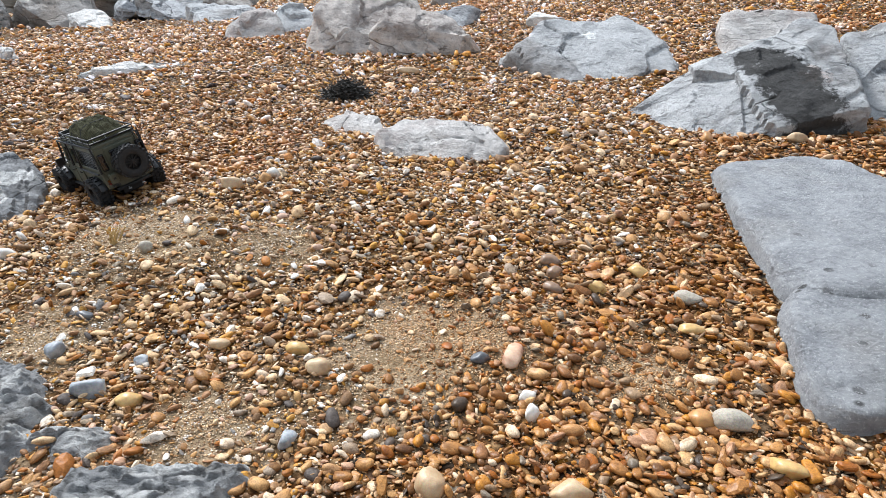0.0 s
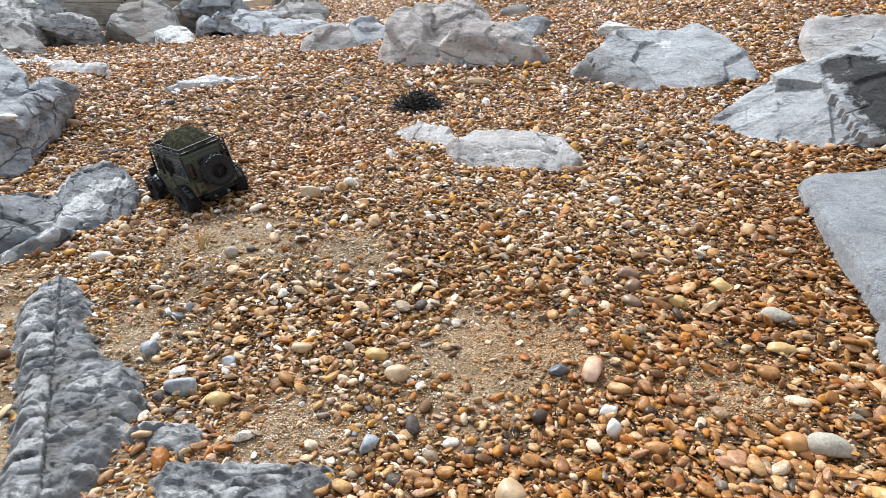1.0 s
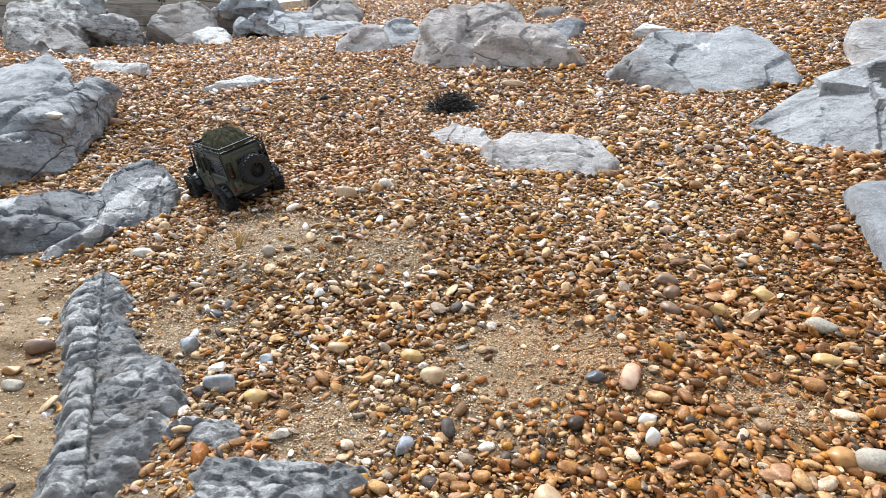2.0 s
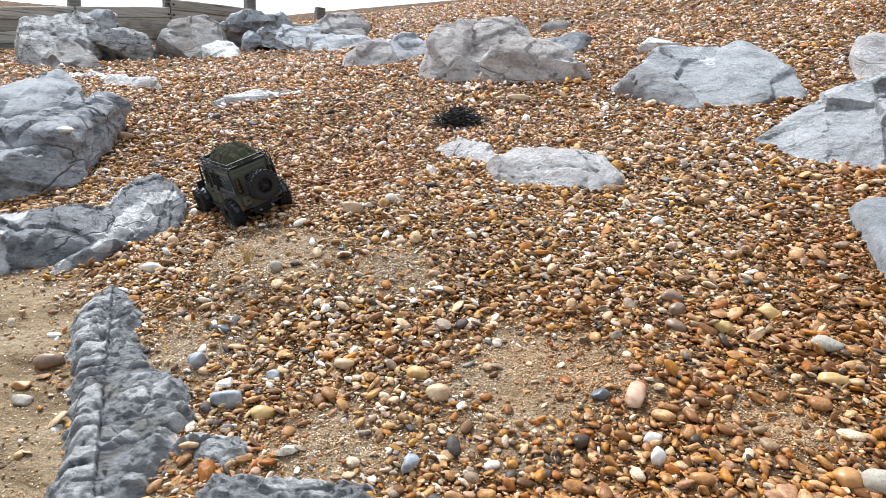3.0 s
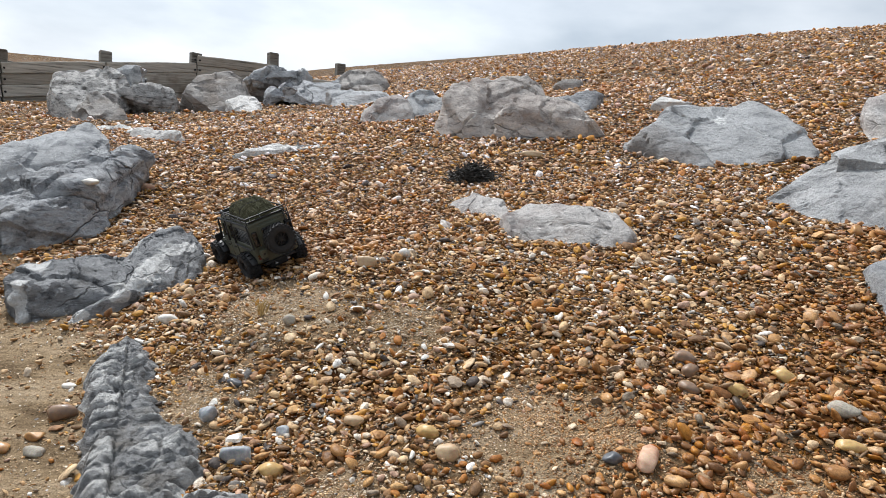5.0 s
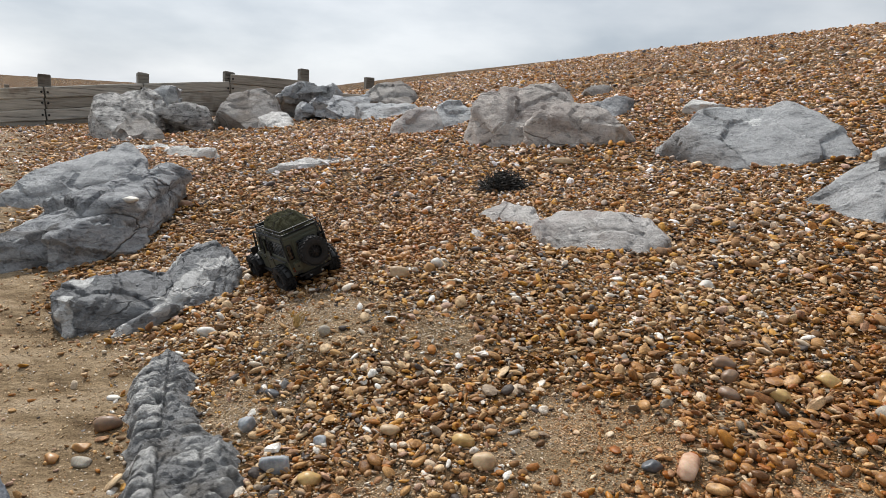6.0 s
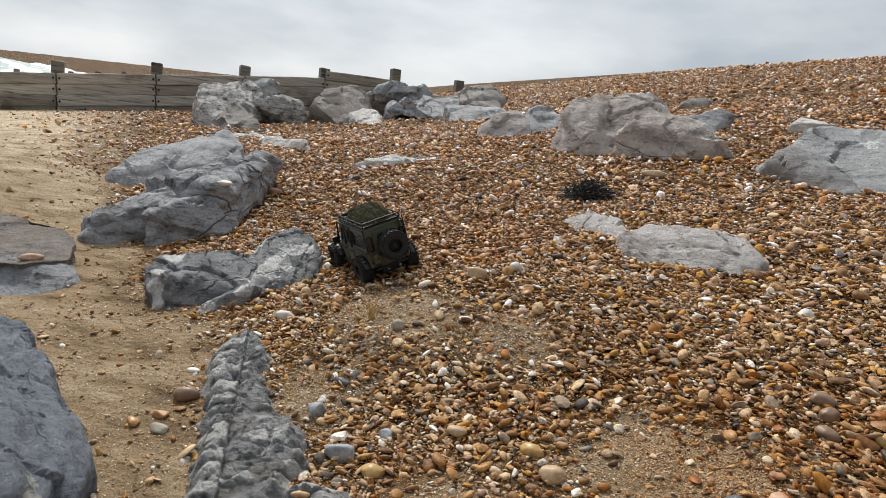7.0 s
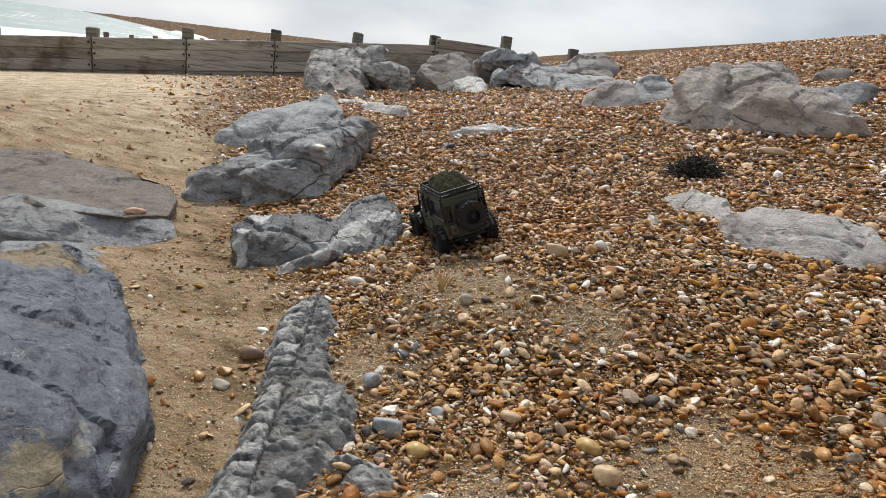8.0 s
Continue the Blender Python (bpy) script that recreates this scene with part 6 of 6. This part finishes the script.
    tube(front, [(0.268, 0.06, 0.11), (0.285, 0.055, 0.15), (0.28, 0.05, 0.185), (0.28, -0.05, 0.185), (0.285, -0.055, 0.15), (0.268, -0.06, 0.11)], 0.004)
    body_part("front_bumper", front, BLACK, car, "black bumper with a tubular bull bar")
    # outer cage bars
    for side in (1, -1):
        bars = bmesh.new()
        tube(bars, [(0.112, side * 0.103, 0.185), (0.088, side * 0.099, 0.255), (-0.235, side * 0.098, 0.259), (-0.246, side * 0.100, 0.19)], 0.0032)
        rod(bars, (0.014, side * 0.103, 0.19), (0.014, side * 0.097, 0.262), 0.0028)
        rod(bars, (-0.060, side * 0.103, 0.19), (-0.060, side * 0.097, 0.262), 0.0028)
        rod(bars, (-0.225, side * 0.104, 0.187), (-0.06, side * 0.104, 0.187), 0.0026)
        body_part("cage_bar", bars, BLACK, car, "black tubular outer cage")
    ladder = bmesh.new()
    for y in (-0.078, -0.10):
        rod(ladder, (-0.248, y, 0.12), (-0.248, y, 0.275), 0.0022)
    for k in range(6):
        rod(ladder, (-0.248, -0.078, 0.13 + 0.025 * k), (-0.248, -0.10, 0.13 + 0.025 * k), 0.0018)
    body_part("ladder", ladder, BLACK, car, "narrow black tail ladder")
    # roof rack and its load
    rack = new("roof_rack")
    rack.parent = car
    tagged(rack, "black tubular roof rack")
    ring = [(0.045, 0.092), (0.045, -0.092), (-0.236, -0.092), (-0.236, 0.092), (0.045, 0.092)]
    for z, r in ((0.270, 0.003), (0.285, 0.0032)):
        hoop = bmesh.new()
        tube(hoop, [(x, y, z) for x, y in ring], r)
        body_part("rail", hoop, BLACK, rack)
    for x in (0.045, -0.01, -0.065, -0.12, -0.18, -0.236):
        for y in (0.092, -0.092):
            post = bmesh.new()
            rod(post, (x, y, 0.262), (x, y, 0.285), 0.0024)
            body_part("upright", post, BLACK, rack)
        cross = bmesh.new()
        rod(cross, (x, -0.092, 0.268), (x, 0.092, 0.268), 0.002)
        body_part("crossbar", cross, BLACK, rack)
    load = bmesh.new()
    nx, ny = 44, 30
    grid = []
    for i in range(nx + 1):
        row = []
        for j in range(ny + 1):
            u, v = i / nx * 2 - 1, j / ny * 2 - 1
            rr = (abs(u) ** 3.2 + abs(v) ** 3.2) ** (1 / 3.2)
            h = max(0.0, 1 - rr ** 3.0) ** 0.40
            lump = 0.010 * (noise.noise((u * 3.1, v * 2.6, 3.0))) + 0.006 * noise.noise((u * 7, v * 6, 8.0))
            groove = 0.009 * (smooth(0.78, 1.0, abs(math.sin(u * 8.6 + 0.5 * v + 0.4 * math.sin(v * 4)))) + smooth(0.8, 1.0, abs(math.sin(v * 5.4 + 0.3 + 0.4 * math.sin(u * 5)))))
            row.append(load.verts.new((-0.105 + 0.128 * u, 0.082 * v, 0.266 + 0.054 * h + 1.3 * (lump - groove) * h)))
        grid.append(row)
    for i in range(nx):
        for j in range(ny):
            load.faces.new((grid[i][j], grid[i + 1][j], grid[i + 1][j + 1], grid[i][j + 1]))
    net = bmesh.new()
    pick = {}
    for i in range(0, nx + 1):
        for j in range(0, ny + 1):
            pick[i, j] = grid[i][j].co.copy() + Vector((0, 0, 0.0016))
    bundle = body_part("roof_load", load, BAG, car, "lumpy bundle under olive camouflage netting", True)
    for i in range(nx):
        for j in range(ny):
            for a, b in (((i, j), (i + 1, j)), ((i, j), (i, j + 1))):
                p, q = pick[a], pick[b]
                side_way = (q - p).cross(Vector((0, 0, 1)))
                if side_way.length < 1e-6:
                    continue
                side_way = side_way.normalized() * 0.0011
                lift = Vector((0, 0, 0.0012))
                c = [net.verts.new(w) for w in (p - side_way, q - side_way, q + lift, p + lift, p + side_way, q + side_way)]
                net.faces.new((c[0], c[1], c[2], c[3]))
                net.faces.new((c[3], c[2], c[5], c[4]))
    body_part("netting", net, NET, bundle, "olive camouflage netting")
    for x in (-0.06, -0.15):
        strap = bmesh.new()
        points = [(x + 0.006 * math.sin(k), -0.086 + 0.0172 * k, 0.276 + 0.044 * max(0.0, 1 - abs(-1 + 0.2 * k) ** 3) ** 0.6) for k in range(11)]
        tube(strap, points, 0.0014, 5)
        body_part("strap", strap, BLACK, bundle, "thin dark lashing cord")
    for x, y in ((-0.232, 0.07), (-0.232, 0.02), (0.03, 0.086), (-0.15, 0.09)):
        hook = bmesh.new()
        tube(hook, [(x, y, 0.270), (x + 0.003, y, 0.284), (x - 0.002, y + 0.002, 0.290)], 0.0013, 5)
        body_part("hook", hook, STEEL, bundle, "bright metal hook")
    car.matrix_world = CAR_POSE
    return car


build_car()


# ---- shingle ----
def scatter(rng, r0, r1, a0, a1, per_metre, sizes):
    """Places for pebbles between two ranges and two bearings (degrees to the right of +y)."""
    area = math.radians(a1 - a0) / 2 * (r1 * r1 - r0 * r0)
    out = []
    for _ in range(int(area * per_metre)):
        r, a = math.sqrt(rng.uniform(r0 * r0, r1 * r1)), math.radians(rng.uniform(a0, a1))
        x, y = r * math.sin(a), r * math.cos(a)
        cover = shingle_cover(x, y)
        pick = rng.random()
        if pick > cover:
            # on sand only grit and the odd small stone
            if rng.random() > 0.16 or cover < 0.008:
                continue
            size = sizes[0] * rng.uniform(0.25, 0.75)
        else:
            # stones of many sizes, with chips between them
            size = min(sizes[2], max(sizes[0] * 0.45, sizes[1] * math.exp(rng.gauss(0, 0.46)))) * (rng.uniform(0.35, 0.6) if rng.random() < 0.3 else 1.0)
        size *= 1 + 0.15 * smooth(-0.1, 0.5, x) * (1 - smooth(1.3, 2.0, r))
        out.append((x, y, size, r))
    return out


def rock_clear():
    """A test for places covered by a rock."""
    graph = bpy.context.evaluated_depsgraph_get()
    shut = [ob for ob in scene.objects if ob.type == "MESH" and (ob.name.startswith("boulder") or ob.name.startswith("rock_ledge"))]
    trees = []
    from mathutils.bvhtree import BVHTree
    for ob in shut:
        tree = BVHTree.FromObject(ob, graph)
        low = [min(c[i] for c in ob.bound_box) for i in range(3)]
        high = [max(c[i] for c in ob.bound_box) for i in range(3)]
        trees.append((tree, low, high))

    def clear(x, y, z):
        for tree, low, high in trees:
            if low[0] < x < high[0] and low[1] < y < high[1]:
                hit = tree.ray_cast(Vector((x, y, 5.0)), Vector((0, 0, -1)))
                if hit[0] is not None and hit[0].z > z + 0.004:
                    return False
        return True
    return clear


CLEAR = rock_clear()


def gravel_mesh(name, places, seed, label, material=PEBBLES):
    """Many pebbles in one mesh; the larger one looks, the rounder its shape."""
    rng = np.random.default_rng(seed)
    kinds = {}
    for fineness in (0, 1, 2, 3):
        for n in range(10):
            if fineness:
                bm = pebble_shape("broken" if n % 5 < 3 else "round", fineness, seed + n * 1.7)
            else:
                # an angular chip of eight faces
                bm = bmesh.new()
                tips = [bm.verts.new(Vector(c) * rng.uniform(0.75, 1.15) + Vector((0.25, 0.2, 0.1)) * rng.uniform(-1, 1)) for c in ((1, 0, 0), (0, 1, 0), (-1, 0, 0), (0, -1, 0), (0, 0, 1), (0, 0, -1))]
                for i in range(4):
                    bm.faces.new((tips[i], tips[(i + 1) % 4], tips[4]))
                    bm.faces.new((tips[(i + 1) % 4], tips[i], tips[5]))
            bm.verts.index_update()
            kinds[fineness, n] = (np.array([v.co[:] for v in bm.verts]), np.array([[v.index for v in f.verts] for f in bm.faces]))
            bm.free()
    groups = {}
    for x, y, size, far in places:
        z = level(x, y)
        if CLEAR(x, y, z):
            look_size = size / far
            fineness = 3 if look_size > 0.04 else 2 if look_size > 0.0125 else 1 if look_size > 0.0055 else 0
            groups.setdefault((fineness, int(rng.integers(10))), []).append((x, y, z, size))
    blocks, faces, rounded, start = [], [], [], 0
    for key, rows in sorted(groups.items()):
        verts, tris = kinds[key]
        rows = np.array(rows)
        n = len(rows)
        axes = rows[:, 3:4] / 2 * np.stack([np.full(n, 1.2), rng.uniform(0.55, 1.05, n), rng.uniform(0.22, 0.56, n)], 1)
        a, b, c = rng.uniform(0, 6.283, n), rng.normal(0, 0.42, n), rng.normal(0, 0.42, n)
        ca, sa, cb, sb, cc, sc = np.cos(a), np.sin(a), np.cos(b), np.sin(b), np.cos(c), np.sin(c)
        zero, one = np.zeros(n), np.ones(n)
        rx = np.stack([one, zero, zero, zero, cb, -sb, zero, sb, cb], 1).reshape(n, 3, 3)
        ry = np.stack([cc, zero, sc, zero, one, zero, -sc, zero, cc], 1).reshape(n, 3, 3)
        rz = np.stack([ca, -sa, zero, sa, ca, zero, zero, zero, one], 1).reshape(n, 3, 3)
        turn = rz @ ry @ rx
        lift = axes[:, 2] * np.where(rng.random(n) < 0.6, rng.uniform(-0.1, 0.8, n), rng.uniform(0.8, 1.7, n))
        spot = rows[:, :3].copy()
        spot[:, 2] += lift
        co = np.einsum("nij,nvj->nvi", turn, verts[None] * axes[:, None]) + spot[:, None]
        blocks.append(co.reshape(-1, 3))
        faces.append((tris[None] + (start + len(verts) * np.arange(n))[:, None, None]).reshape(-1, 3))
        start += n * len(verts)
        rounded.append(np.full(n * len(tris), key[0] > 2 or key[1] % 5 > 1))
    co, fa = np.concatenate(blocks), np.concatenate(faces)
    data = bpy.data.meshes.new(name)
    data.vertices.add(len(co))
    data.vertices.foreach_set("co", co.ravel())
    data.loops.add(fa.size)
    data.loops.foreach_set("vertex_index", fa.ravel().astype(np.int32))
    data.polygons.add(len(fa))
    data.polygons.foreach_set("loop_start", np.arange(0, fa.size, 3, dtype=np.int32))
    data.polygons.foreach_set("use_smooth", np.concatenate(rounded))
    data.update(calc_edges=True)
    data.materials.append(material)
    return tagged(new(name, data), label, "shingle", kind="stuff")


def grit(rng, count):
    """Coarse grains on the sandy patches."""
    out = []
    while len(out) < count:
        px, py, size = rng.choice(SAND_PATCHES)
        x, y = px + rng.gauss(0, size * 0.6), py + rng.gauss(0, size * 0.6)
        out.append((x, y, rng.uniform(0.002, 0.0062), math.hypot(x, y)))
    for _ in range(count // 4):
        r, a = rng.uniform(0.75, 1.6), math.radians(rng.uniform(-60, 40))
        out.append((r * math.sin(a), r * math.cos(a), rng.uniform(0.003, 0.0065), r))
    for _ in range(count // 6):
        r, a = rng.uniform(0.9, 2.6), math.radians(rng.uniform(-66, -28))
        x, y = r * math.sin(a), r * math.cos(a)
        out.append((x, y, rng.uniform(0.003, 0.007) * max(1, r * 0.7), r))
    return out


def build_gravel():
    rng = random.Random(11)
    near = scatter(rng, 0.70, 1.35, -68, 42, 20000, (0.0065, 0.0108, 0.040))
    patch = [p for p in near if -0.35 < p[0] < 0.5 and 0.85 < p[1] < 1.25 and p[2] > 0.0195][:300]
    chosen = set(patch)
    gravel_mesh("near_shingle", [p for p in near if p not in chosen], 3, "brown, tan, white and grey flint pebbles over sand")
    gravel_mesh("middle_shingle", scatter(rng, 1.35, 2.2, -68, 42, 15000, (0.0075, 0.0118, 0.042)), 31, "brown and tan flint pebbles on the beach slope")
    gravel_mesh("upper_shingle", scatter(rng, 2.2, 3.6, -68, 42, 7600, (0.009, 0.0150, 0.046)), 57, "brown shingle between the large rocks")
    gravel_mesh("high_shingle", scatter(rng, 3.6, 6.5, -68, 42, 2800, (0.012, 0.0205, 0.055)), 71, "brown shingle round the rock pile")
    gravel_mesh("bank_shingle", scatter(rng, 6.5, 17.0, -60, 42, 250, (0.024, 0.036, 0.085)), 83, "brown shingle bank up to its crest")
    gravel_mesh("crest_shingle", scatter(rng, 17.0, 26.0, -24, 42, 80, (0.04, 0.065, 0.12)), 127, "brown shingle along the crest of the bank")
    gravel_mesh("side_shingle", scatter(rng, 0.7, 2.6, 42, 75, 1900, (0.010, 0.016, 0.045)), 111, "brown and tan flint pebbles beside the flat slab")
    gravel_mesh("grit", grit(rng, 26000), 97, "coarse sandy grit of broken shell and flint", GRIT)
    # the stones nearest by, one by one
    shapes = []
    for n in range(12):
        bm = pebble_shape("broken" if n % 3 == 0 else "round", 2, 100 + n * 2.3)
        data = bpy.data.meshes.new("pebble")
        bm.to_mesh(data)
        bm.free()
        data.materials.append(PEBBLE_ONE)
        data.polygons.foreach_set("use_smooth", [True] * len(data.polygons))
        shapes.append(data)
    for n, (x, y, size, _) in enumerate(patch):
        z = level(x, y)
        if not CLEAR(x, y, z):
            continue
        stone = new("pebble", shapes[n % 12])
        high = size / 2 * rng.uniform(0.38, 0.66)
        stone.matrix_world = pose(x, y, z + high * rng.uniform(0.3, 1.1), rng.gauss(0, 18), rng.gauss(0, 18), rng.uniform(0, 360)) @ Matrix.Diagonal((size / 2 * 1.15, size / 2 * rng.uniform(0.62, 0.95), high, 1))
        stone.parent = GROUND_SHEET


build_gravel()
